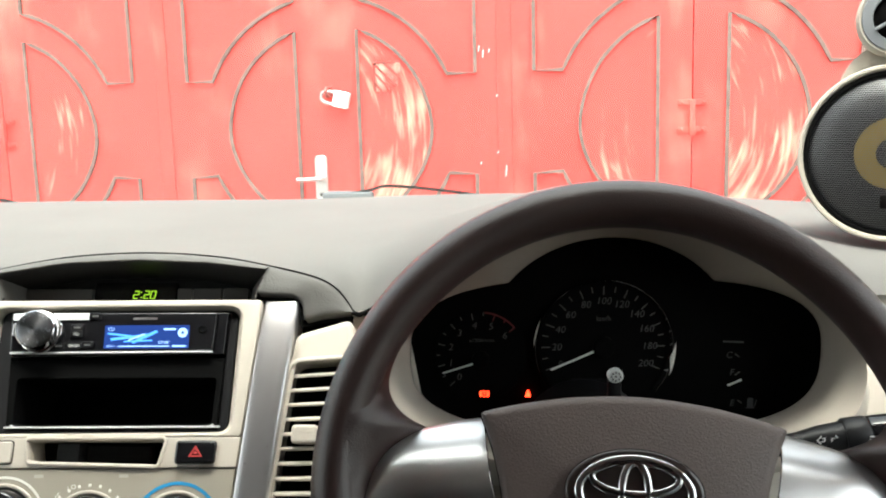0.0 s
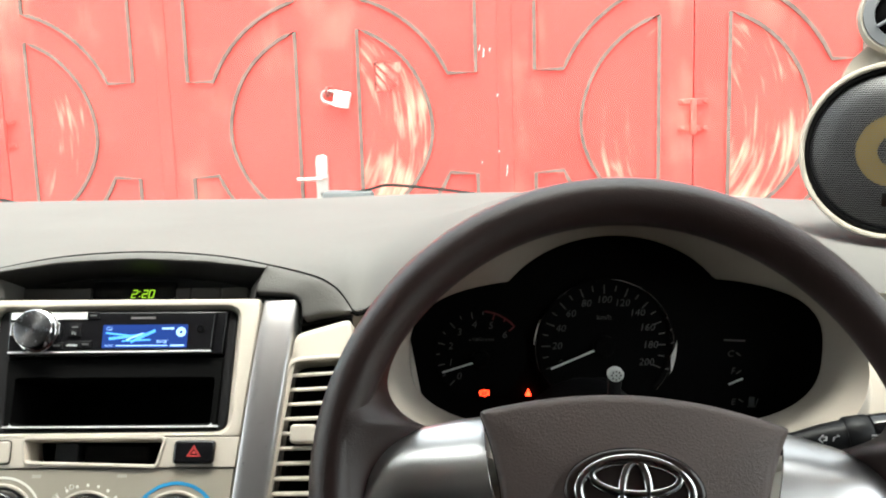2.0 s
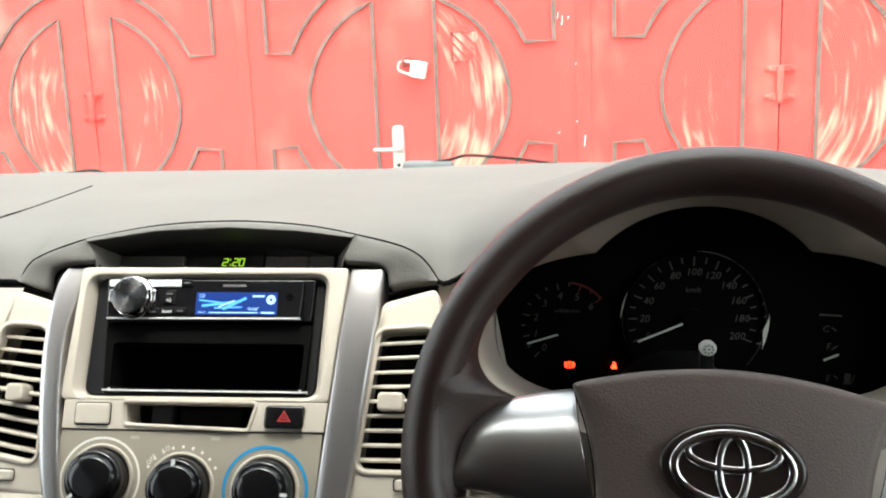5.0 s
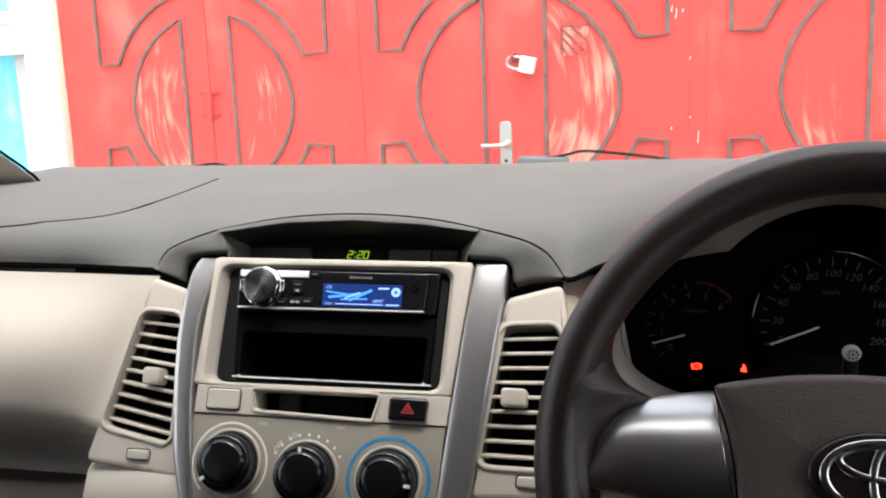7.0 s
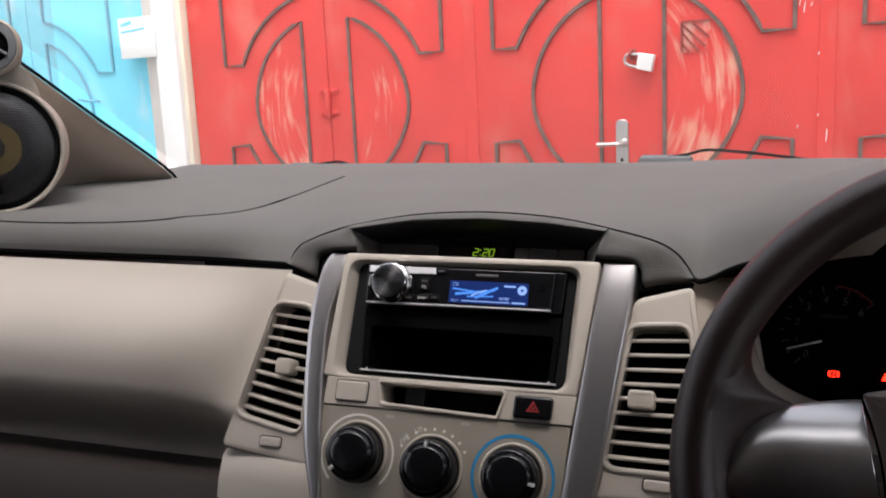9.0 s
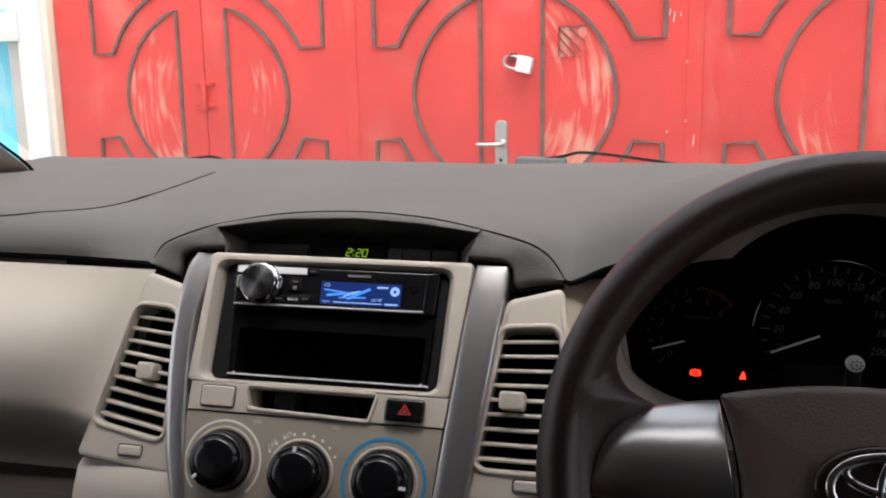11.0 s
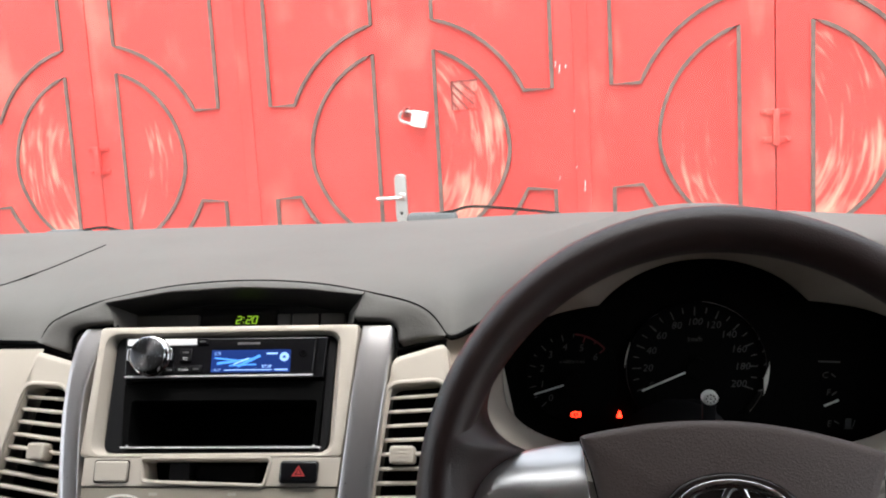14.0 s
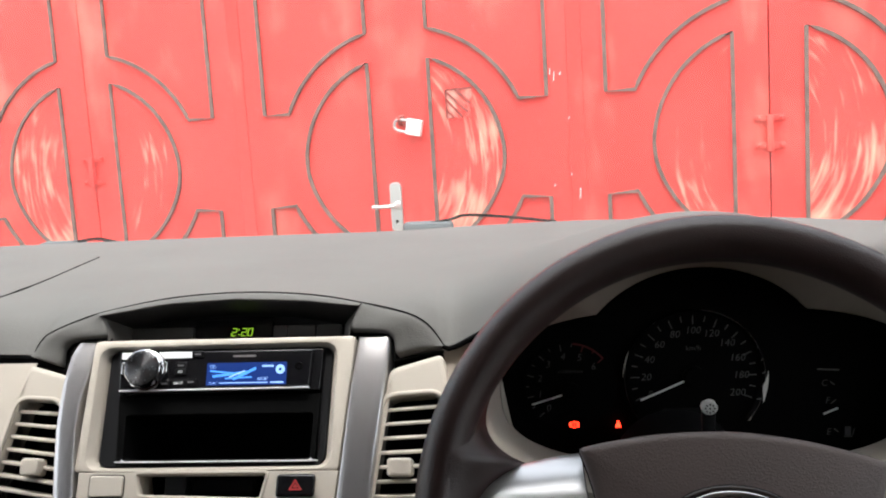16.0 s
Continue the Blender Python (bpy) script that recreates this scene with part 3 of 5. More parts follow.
solo("trim_cowl_end", block(-0.925, -0.875, 0.86, 0.94, 1.1, 1.163, 0.006), wiper_grey, (-0.9, 0.9, 1.1), "grey cowl end cap", "cowl")

# ---- pillars ----


def pillar(name, pts, side, label):
    edge = smooth_line(pts, 5)
    loops = []
    for p in edge:
        loops.append([p, p + Vector((side * 0.02, 0.02, 0.0)), p + Vector((side * 0.18, 0.02, 0)), p + Vector((side * 0.21, -0.05, 0)), p + Vector((side * 0.13, -0.065, 0)), p + Vector((side * 0.05, -0.04, 0))])
    ob = solo(name, loft(loops, True, True, True), pillar_mat, pts[0], label, "pillar trim")
    seal = part("seal", sweep([p + Vector((-side * 0.002, 0.004, 0)) for p in edge], tube(0.0022), False, Vector((0, -1, 0))), matt_black, ob, "black rubber windscreen seal")
    return ob


pillar("trim_pillar_left", [(-0.63, 0.47, 1.15), (-0.605, 0.40, 1.2015), (-0.645, 0.29, 1.291), (-0.69, 0.16, 1.393), (-0.75, -0.10, 1.56), (-0.78, -0.32, 1.70)], -1, "tan padded windscreen pillar beside the dashboard")
pillar("trim_pillar_right", [(0.86, 0.47, 1.15), (0.85, 0.40, 1.205), (0.85, 0.29, 1.30), (0.84, 0.16, 1.40), (0.82, -0.10, 1.56), (0.79, -0.32, 1.70)], 1, "tan padded windscreen pillar beside the steering wheel")

# ---- dashboard ----


ARCH = smooth_line([Vector(q) for q in ((-0.2205, 0.104), (-0.215, 0.1142), (-0.208, 0.1218), (-0.197, 0.1275), (-0.173, 0.1367), (-0.145, 0.145), (-0.08, 0.157), (-0.008, 0.161), (0.06, 0.157), (0.112, 0.1475), (0.152, 0.1375), (0.171, 0.1285), (0.182, 0.1175), (0.19, 0.105))], 6)


def hood_rise(x):
    """How far the dash rises over the instruments."""
    return smoothstep(0.14, 0.43, x) * (1 - smoothstep(0.44, 0.74, x))


def hood_lip(x):
    """The height of the pad's front edge over the rounded instrument surround."""
    f = 1 - ((x - 0.438) / 0.216) ** 2
    return max(0.0, 1.103 + 0.149 * math.sqrt(f) - 1.146) if f > 0 else 0.0


def arch_height(x):
    """The clock hood's outline: its height up the stack's slope at x."""
    for a, b in zip(ARCH, ARCH[1:]):
        if a.x <= x <= b.x:
            return a.y + (b.y - a.y) * (x - a.x) / max(1e-9, b.x - a.x)
    return 0.0


def arch_sink(v):
    return -0.01 * (1 - smoothstep(0.1, 0.14, v))


def brow(p, s):
    """Draws the upper edge of the instrument hood out towards the driver."""
    s *= 1 - 0.75 * smoothstep(0.09, 0.19, abs(p.x - 0.438))
    k = (p.y - 0.12 * s + 0.769) / (p.y + 0.769)
    return Vector((0.274, -0.769, 1.333)).lerp(p, k)


def pad_point(x, f):
    """The soft top, from its front edge (f = 0) over the crest to the windscreen (f = 1)."""
    h, v = hood_rise(x), arch_height(x)
    rise = sum(hood_lip(x + 0.008 * k) for k in range(-4, 5)) / 9 if abs(x - 0.438) > 0.13 else hood_lip(x)
    if 0.12 < abs(x - 0.438) <= 0.13:
        rise = hood_lip(x)
    lip_at = brow(Vector((x, 0.055 + 0.011 * smoothstep(0.2, 0.34, abs(x)) - 0.041 * min(1.0, rise / 0.035), 1.146 + 0.012 * smoothstep(0.19, 0.235, x) * (1 - min(1.0, rise / 0.03)) + rise)), min(1.0, rise / 0.035))
    if v > 0.0:
        lip_at = on_stack(x, v, -0.003 + arch_sink(v))
    prof = ((0.0, 0.0, 0.0), (0.02, 0.0, 0.2), (0.06, 0.008, 0.54), (0.14, 0.034, 0.81), (0.3, 0.12, 0.965), (0.55, 0.30, 1.0), (0.8, 0.52, 1.0), (0.95, 0.66, 1.0), (1.0, 0.71, 1.0))
    for a, b in zip(prof, prof[1:]):
        if f <= b[0]:
            g = (f - a[0]) / (b[0] - a[0])
            dy, e = a[1] + (b[1] - a[1]) * g, a[2] + (b[2] - a[2]) * g
            break
    dy += (max(dy, 0.5 * f) - dy) * smoothstep(-0.32, -0.22, x) * (1 - smoothstep(0.66, 0.8, x))
    y = lip_at.y + dy * (0.776 - lip_at.y) / 0.71
    back = smoothstep(0.10, 0.42, y)
    crest = 1.1925 + 0.071 * h * (1 - back) + (0.012 * smoothstep(0.0, 0.4, x) - 0.01 * smoothstep(0.58, 0.85, x) - 0.016 * smoothstep(0.68, 0.86, -x)) * back
    bow = 0.09 * (x / 0.8) ** 2 * smoothstep(0.2, 0.7, dy)
    x = x + (lip_at.x - x) * (1 - smoothstep(0.0, 0.12, dy))
    return Vector((x, y - bow, lip_at.z + (crest - lip_at.z) * e - 0.025 * smoothstep(0.93, 1.0, f)))


dash = thing("dashboard", (0, 0.4, 0.9), "soft grey-brown car dashboard with cream lower trim", "dashboard")
fs = [0, 0.01, 0.02, 0.04, 0.06, 0.1, 0.14, 0.2, 0.26, 0.34, 0.44, 0.55, 0.68, 0.8, 0.9, 0.95, 0.98, 1.0]
xs = [-0.86 + 0.01 * i for i in range(173)]
glass_foot = [Vector((x, 0.752 + 0.10 * (1 - (2 * min(1.0, max(0.0, (x + 0.8) / 1.66)) - 1) ** 2), 1.161)) for x in xs]
top = loft([[pad_point(x, f) for x in xs] for f in fs] + [glass_foot], False)
part("top_pad", top, pad_mat, dash, "soft grey-brown grained top pad", 60)


# passenger airbag lid: a fine groove line drawn on the pad
def on_pad(x, y, lift):
    lo, hi = 0.0, 1.0
    for _ in range(30):
        mid = (lo + hi) / 2
        lo, hi = (mid, hi) if pad_point(x, mid).y < y else (lo, mid)
    return pad_point(x, lo) + Vector((0, 0, lift))


lid = [on_pad(x, y, -0.0004) for x, y in smooth_line([Vector(p) for p in ((-0.70, 0.085), (-0.55, 0.083), (-0.416, 0.092), (-0.35, 0.112), (-0.315, 0.142), (-0.304, 0.2), (-0.316, 0.32), (-0.335, 0.45))], 10)]
part("airbag_groove", sweep(lid, tube(0.0014, 6), False, Vector((0, 0, 1))), matt_black, dash, "dark groove round the airbag lid")


def fascia_w(v):
    return 0.026 * math.sin(math.pi * smoothstep(0.10, -0.10, v)) - 0.11 * smoothstep(-0.045, -0.105, v) - 0.004


def fascia_edge(v):
    return -0.207 - 0.045 * max(0.0, (0.105 - v) / 0.19) ** 0.7


vs = [0.096 - 0.226 * i / 24 for i in range(25)]
left_face = loft([[on_stack(fascia_edge(v) - 0.62 * f, v, min(-0.007, 0.7 * fascia_w(v)) + (fascia_w(v) - min(-0.007, 0.7 * fascia_w(v))) * smoothstep(0.02, 0.12, f)) for f in [0, 0.005, 0.012, 0.022, 0.035, 0.06, 0.12, 0.25, 0.45, 0.7, 1.0]] for v in vs], False)
part("passenger_fascia", left_face, cream, dash, "smooth cream passenger-side fascia", 60)
# the lid's brown is set near black to hold the shade below the fascia
lower_l = loft([[on_stack(fascia_edge(-0.1) + 0.02 - 0.64 * f, v, w) for f in (0, 0.05, 0.3, 0.7, 1.0)] for v, w in ((-0.105, -0.09), (-0.115, -0.03), (-0.125, -0.012), (-0.16, -0.006), (-0.26, -0.02), (-0.4, -0.05))], False)
part("glovebox_lid", lower_l, material("shade_darkened_brown_trim", (0.03, 0.022, 0.019), 0.6, grain=0.3, scale=600, vary=0.06), dash, "brown glovebox lid, darkened for the shade it lies in")

# clock hood over the stack
n_b = 29
ia = max(range(len(ARCH)), key=lambda i: -abs(ARCH[i].x + 0.15))
ib = max(range(len(ARCH)), key=lambda i: -abs(ARCH[i].x - 0.113))
band = resample([Vector(q) for q in ARCH[ia : ib + 1]], n_b)
mouth = resample([Vector(q) for q in ((-0.147, 0.1385), (-0.08, 0.149), (-0.01, 0.152), (0.055, 0.149), (0.109, 0.1425))], n_b)
deep_top = resample([Vector(q) for q in ((-0.137, 0.138), (-0.086, 0.147), (-0.028, 0.150), (0.034, 0.147), (0.084, 0.138))], n_b)
arch = loft([[on_stack(q.x, q.y, w) for q in lp] for lp, w in ((band, -0.05), (band, -0.003), ([a.lerp(b, 0.2) for a, b in zip(band, mouth)], 0.003), ([a.lerp(b, 0.5) for a, b in zip(band, mouth)], 0.006), ([a.lerp(b, 0.9) for a, b in zip(band, mouth)], 0.007), (mouth, 0.005))], False)
# inner face coloured black to carry the shade of the recess
part("hood_throat", loft([[on_stack(q.x, q.y, w) for q in lp] for lp, w in ((mouth, 0.005), ([a.lerp(b, 0.5) for a, b in zip(mouth, deep_top)], -0.024), (deep_top, -0.055))], False), black, dash, "clock hood's inner face, coloured black for the shade of the recess")
for side_pts, deep_pts in (([(-0.147, 0.1385), (-0.139, 0.126), (-0.137, 0.11)], [(-0.137, 0.138), (-0.136, 0.125), (-0.136, 0.1)]), ([(0.109, 0.1425), (0.1025, 0.128), (0.1, 0.11)], [(0.084, 0.138), (0.083, 0.125), (0.083, 0.1)])):
    loft([[on_stack(*q, w) for q in lp] for lp, w in ((side_pts, 0.004), (deep_pts, -0.055))], False, bm=arch)


def sunk(u, v, w=0.0):
    """The stack's plane, drawn back where the hood's legs meet the fascia."""
    return on_stack(u, v, w + arch_sink(v) * smoothstep(0.14, 0.17, abs(u + 0.016)))


for arc, foot in ((ARCH[: ia + 1], [(-0.147, 0.1385), (-0.139, 0.126), (-0.137, 0.1195), (-0.165, 0.1185), (-0.18, 0.1165), (-0.1865, 0.111), (-0.1875, 0.092), (-0.203, 0.097), (-0.2195, 0.1025)]), (ARCH[ib:], [(0.1885, 0.1045), (0.177, 0.1035), (0.16, 0.1015), (0.1435, 0.0965), (0.143, 0.113), (0.135, 0.1185), (0.1, 0.1195), (0.1025, 0.128), (0.109, 0.1425)])):
    n_l = 44
    outer_l = resample(arc, n_l)
    foot_l = resample([Vector(q) for q in foot[::-1]], n_l)
    for _ in range(3):
        foot_l = [foot_l[0]] + [foot_l[k - 1] * 0.25 + foot_l[k] * 0.5 + foot_l[k + 1] * 0.25 for k in range(1, n_l - 1)] + [foot_l[-1]]
    rows = [[sunk(q.x, q.y, w) for q in lp] for lp, w in [(outer_l, -0.03), (outer_l, -0.004)] + [([a.lerp(c, f) for a, c in zip(outer_l, foot_l)], w) for f, w in ((0.05, -0.001), (0.14, 0.0012), (0.35, 0.0028), (0.6, 0.004), (0.88, 0.0046), (0.96, 0.0036), (1.0, 0.001))] + [(foot_l, -0.03)]]
    loft(rows, False, bm=arch)
part("clock_hood", arch, pad_mat, dash, "arched grey-brown hood over the clock", 65)
# black tubes drawn as the shade in the gaps under pad and hood
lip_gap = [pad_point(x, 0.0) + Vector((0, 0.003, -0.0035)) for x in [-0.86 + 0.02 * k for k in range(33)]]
part("shadow_gap", sweep(lip_gap, tube(0.003, 8), False, Vector((0, -1, 0))), matt_black, dash, "black strip drawn as shade in the gap under the top pad")
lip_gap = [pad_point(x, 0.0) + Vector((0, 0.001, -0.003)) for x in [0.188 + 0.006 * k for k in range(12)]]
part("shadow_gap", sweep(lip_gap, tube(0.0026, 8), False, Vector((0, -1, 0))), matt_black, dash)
for foot in ([(-0.137, 0.119), (-0.165, 0.118), (-0.179, 0.1155), (-0.1845, 0.11), (-0.1855, 0.0905), (-0.203, 0.0945), (-0.224, 0.1005)], [(0.1, 0.119), (0.134, 0.118), (0.1415, 0.112), (0.142, 0.094), (0.16, 0.099), (0.177, 0.101), (0.19, 0.1025)]):
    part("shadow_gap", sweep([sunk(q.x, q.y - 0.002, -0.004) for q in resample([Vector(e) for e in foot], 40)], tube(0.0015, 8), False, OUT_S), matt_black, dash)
seam = [on_stack(q.x, q.y + 0.0006, -0.0022 + arch_sink(q.y)) for q in resample(ARCH, 90)]
part("hood_seam", sweep(seam, tube(0.0007, 6), False, OUT_S), matt_black, dash, "fine dark seam round the clock hood")
part("hood_backing", prism(rect(-0.145, 0.094, 0.09, 0.158), -0.07, -0.056, on_stack), black, dash)

clock = thing("digital_clock", tuple(on_stack(-0.012, 0.118, -0.05)), "dark digital clock strip with lit green figures", "clock")
part("window", prism(rect(-0.0705, 0.0105, 0.112, 0.144, 0.002, 2), -0.056, -0.05, on_stack, 0.001), gloss_black, clock)
clock_grey = material("dark_grey_switch_plastic", (0.06, 0.058, 0.056), 0.5, vary=0.08)
for u0, u1 in ((-0.1375, -0.0715), (0.012, 0.0262), (0.0275, 0.0555), (0.057, 0.0825)):
    part("switch", prism(rect(u0, u1, 0.11, 0.1372, 0.002, 2), -0.056, -0.047, on_stack, 0.001), clock_grey, clock)
segs = {"2": "abged", "0": "abcdef"}
for k, ch in enumerate(("2", "2", "0")):
    gx = (-0.0295, -0.0192, -0.0127)[k]
    hh, ww, sl = 0.0037, 0.0022, 0.18
    marks = {"a": (-ww, hh, ww, hh), "d": (-ww, -hh, ww, -hh), "g": (-ww, 0, ww, 0), "b": (ww, 0, ww, hh), "c": (ww, -hh, ww, 0), "f": (-ww, 0, -ww, hh), "e": (-ww, -hh, -ww, 0)}
    digit = bmesh.new()
    for sname in segs[ch]:
        x0, y0, x1, y1 = marks[sname]
        bar(on_stack, gx + x0 + sl * y0, 0.1315 + y0, gx + x1 + sl * y1, 0.1315 + y1, 0.001, -0.0498, -0.0492, digit)
    part("figure", digit, green_led, clock, "lit green figure")
colon = bmesh.new()
for dv in (-0.0025, 0.0025):
    bar(on_stack, -0.0245 - 0.0004, 0.1315 + dv, -0.0245 + 0.0005, 0.1315 + dv, 0.0014, -0.0498, -0.0492, colon)
part("colon", colon, green_led, clock)

# ---- centre stack ----
stack = thing("centre_console", tuple(on_stack(-0.03, -0.2, -0.05)), "cream centre console panel with silver side trims", "centre console")
face_out = rounded([(-0.158, -0.0103), (0.0933, -0.0103), (0.107, 0.1145), (-0.150, 0.1145)], 0.005)
mouth_edge = rounded([(-0.1475, -0.0085), (0.0855, -0.0075), (0.0895, 0.1085), (-0.1435, 0.1075)], 0.014)
face_in = rounded([(-0.1395, -0.0055), (0.0785, -0.0045), (0.0835, 0.106), (-0.1365, 0.106)], 0.010)
frame_rows = [(face_out, -0.02), (face_out, 0.002), (grown(face_out, -0.0006), 0.0034), (grown(face_out, -0.002), 0.004), (grown(mouth_edge, 0.0016), 0.004), (grown(mouth_edge, 0.0006), 0.0036), (mouth_edge, 0.0024)]
frame_rows += [([p.lerp(q, f) for p, q in zip(mouth_edge, face_in)], w) for f, w in ((0.35, -0.001), (0.75, -0.006), (1.0, -0.011), (1.0, -0.02))]
part("bezel", loft([[on_stack(p.x, p.y, w) for p in lp] for lp, w in frame_rows]), cream, stack)
# panel colour set darker than the cream above, for less light lower down
climate = part("climate_panel", prism([Vector(p) for p in ((-0.157, -0.2), (0.078, -0.2), (0.0895, -0.0375), (-0.153, -0.0375))], -0.02, 0.0025, on_stack, 0.001), material("darkened_warm_grey_panel", (0.3, 0.27, 0.222), 0.5, grain=0.15, scale=900, vary=0.04), stack, "warm grey heater panel, darkened for the weaker light low down")


def trim_strip(name, pts, label):
    """A satin strip whose section is a rounded ridge; pts: rows of v, inner u, outer u."""
    loops = []
    for v, ui, uo in pts:
        loops.append([on_stack(ui + (uo - ui) * f, v, w - 0.011 * max(0.0, v / 0.1145) ** 2.2) for f, w in ((0, -0.02), (0, 0.0055), (0.025, 0.0072), (0.06, 0.0078), (0.3, 0.0083), (0.7, 0.0084), (0.9, 0.0082), (0.95, 0.0074), (0.985, 0.0055), (1.0, 0.002), (1.0, -0.03))])
    return part(name, loft(loops, False, True, True), silver, stack, label, 50)


trim_strip("side_trim", [(0.1145, 0.108, 0.1385), (0.112, 0.1078, 0.1395), (0.108, 0.1074, 0.1394), (0.104, 0.107, 0.139), (0.1, 0.1066, 0.1387), (0.095, 0.106, 0.1384), (0.09, 0.1055, 0.138), (0.05, 0.1015, 0.134), (0.0, 0.0965, 0.128), (-0.0365, 0.0925, 0.1235), (-0.07, 0.089, 0.119), (-0.13, 0.083, 0.11), (-0.2, 0.076, 0.1)], "satin silver side trim")
trim_strip("side_trim", [(0.1145, -0.1475, -0.17), (0.108, -0.1485, -0.1738), (0.1, -0.1505, -0.1765), (0.09, -0.1525, -0.1777), (0.075, -0.1555, -0.1789), (0.055, -0.159, -0.1792), (0.03, -0.1592, -0.179), (0.0, -0.1575, -0.177), (-0.022, -0.156, -0.1752), (-0.05, -0.153, -0.1715), (-0.075, -0.15, -0.168), (-0.1, -0.1465, -0.1615), (-0.125, -0.143, -0.1535), (-0.15, -0.14, -0.147)], "satin silver side trim")
# stereo opening: black surround with side spacers
part("stereo_surround", ring(face_in, rounded([(-0.1215, -0.0035), (0.0705, -0.0035), (0.0755, 0.104), (-0.1265, 0.104)], 0.002), -0.02, -0.006, on_stack, 0.001, -0.02), black, stack, "black spacer round the stereo")
# switch bar with the open coin slot
slot_in = rounded([(-0.0925, -0.0305), (0.0205, -0.034), (0.026, -0.013), (-0.0955, -0.013)], 0.002)
part("switch_bar", ring(rounded([(-0.153, -0.0365), (0.0905, -0.0365), (0.0933, -0.0105), (-0.1525, -0.0105)], 0.001), slot_in, -0.02, 0.004, on_stack, 0.0006, -0.03), cream, stack)
part("slot_rim", ring(grown(slot_in, 0.0035), grown(slot_in, 0.0006), 0.003, 0.0056, on_stack, 0.001, -0.005), cream, stack)
part("slot_floor", prism(grown(slot_in, 0.002), -0.034, -0.03, on_stack), matt_black, stack)
part("slot_insert", prism(rect(-0.075, -0.055, -0.036, -0.014, 0.002, 2), -0.03, -0.012, on_stack, 0.0008), black, stack)
part("slot_insert", prism(rect(-0.05, 0.008, -0.036, -0.016, 0.004, 3), -0.03, -0.018, on_stack, 0.0008), matt_black, stack)
part("switch_groove", ring(rect(-0.1415, -0.107, -0.0335, -0.0125, 0.0035, 3), rect(-0.1406, -0.1079, -0.0326, -0.0134, 0.003, 3), 0.003, 0.0043, on_stack, 0.0001), matt_black, stack)
part("blank_switch", prism(rect(-0.1405, -0.108, -0.0325, -0.0135, 0.003, 3), 0.0, 0.0065, on_stack, 0.0015), cream, stack, "cream blank switch cover")
hazard = part("hazard_switch", prism(rounded([(0.0365, -0.034), (0.072, -0.034), (0.0735, -0.0135), (0.0375, -0.0135)], 0.004), 0.0, 0.0095, on_stack, 0.0025), gloss_black, stack, "black hazard switch")
tri = [Vector((0.0555 + 0.0075 * math.cos(radians(a)), -0.0243 + 0.0068 * math.sin(radians(a)))) for a in (90, 210, 330)]
tri_in = [Vector((0.0555 + 0.0042 * math.cos(radians(a)), -0.0243 + 0.0037 * math.sin(radians(a)))) for a in (90, 210, 330)]
part("warning_triangle", loft([[on_stack(p.x, p.y, 0.0099) for p in lp] for lp in (tri, tri_in)]), hazard_red, hazard, "red warning triangle")
part("warning_triangle", prism([Vector((0.0555 + (p.x - 0.0555) * 0.6, -0.0243 + (p.y + 0.0243) * 0.6)) for p in tri_in], 0.0096, 0.0099, on_stack), hazard_red, hazard)

for (ku, kv), ring_mat, arc0, arc1, point in (((-0.112, -0.081), print_pale, -45, 225, 222), ((-0.037, -0.087), print_pale, 40, 140, 92), ((0.0405, -0.0875), print_blue, -40, 220, -8)):
    knob = part("heater_knob", lathe([(0.0275, 0.0), (0.0275, 0.002), (0.0265, 0.004), (0.0262, 0.013), (0.0252, 0.0165), (0.0235, 0.018), (0.0215, 0.0182), (0.0205, 0.0195), (0.0195, 0.0212), (0.0175, 0.0222), (0.014, 0.0226), (0.0085, 0.0228), (0.003, 0.0229)], on_stack(ku, kv, 0.0025), OUT_S, 40), gloss_black, climate, "gloss black heater knob")
    part("collar", ring(oval(ku, kv, 0.0315, None, 40), oval(ku, kv, 0.0285, None, 40), 0.001, 0.0045, on_stack, 0.0012), cream, climate)
    scale_arc = bmesh.new()
    n = 40
    thick, r_arc = (0.003, 0.0375) if ring_mat is print_blue else ((0.0022, 0.0365) if arc0 < 0 else (0.001, 0.0375))
    rows = [[on_stack(ku + r * math.cos(radians(arc0 + (arc1 - arc0) * i / n)), kv + r * math.sin(radians(arc0 + (arc1 - arc0) * i / n)), 0.0029) for i in range(n + 1)] for r in (r_arc - thick / 2, r_arc + thick / 2)]
    if arc0 < 0:
        part("scale_ring", loft(rows, False, bm=scale_arc), ring_mat, climate)
    else:
        for i in range(9):
            a = radians(30 + 15 * i)
            part("scale_mark", bar(on_stack, ku + 0.0345 * math.cos(a), kv + 0.0345 * math.sin(a), ku + 0.037 * math.cos(a), kv + 0.037 * math.sin(a), 0.0022, 0.0025, 0.0029), print_pale, climate)
    a = radians(point)
    part("pointer", bar(lambda p, q, w: on_stack(p, q, w), ku + 0.013 * math.cos(a), kv + 0.013 * math.sin(a), ku + 0.0245 * math.cos(a), kv + 0.0245 * math.sin(a), 0.0028, 0.0178, 0.0238), print_white, knob)
part("lettering", lettering("LO", 0.0062, on_stack, -0.0525, -0.0535, 0.0029, radians(25)), print_pale, climate)
part("lettering", lettering("OFF", 0.0062, on_stack, -0.0655, -0.063, 0.0029, radians(48)), print_pale, climate)
for u in (-0.083, -0.008):
    part("lettering", bar(on_stack, u - 0.004, -0.0435, u + 0.004, -0.0435, 0.003, 0.0025, 0.0029), faint_print, climate)

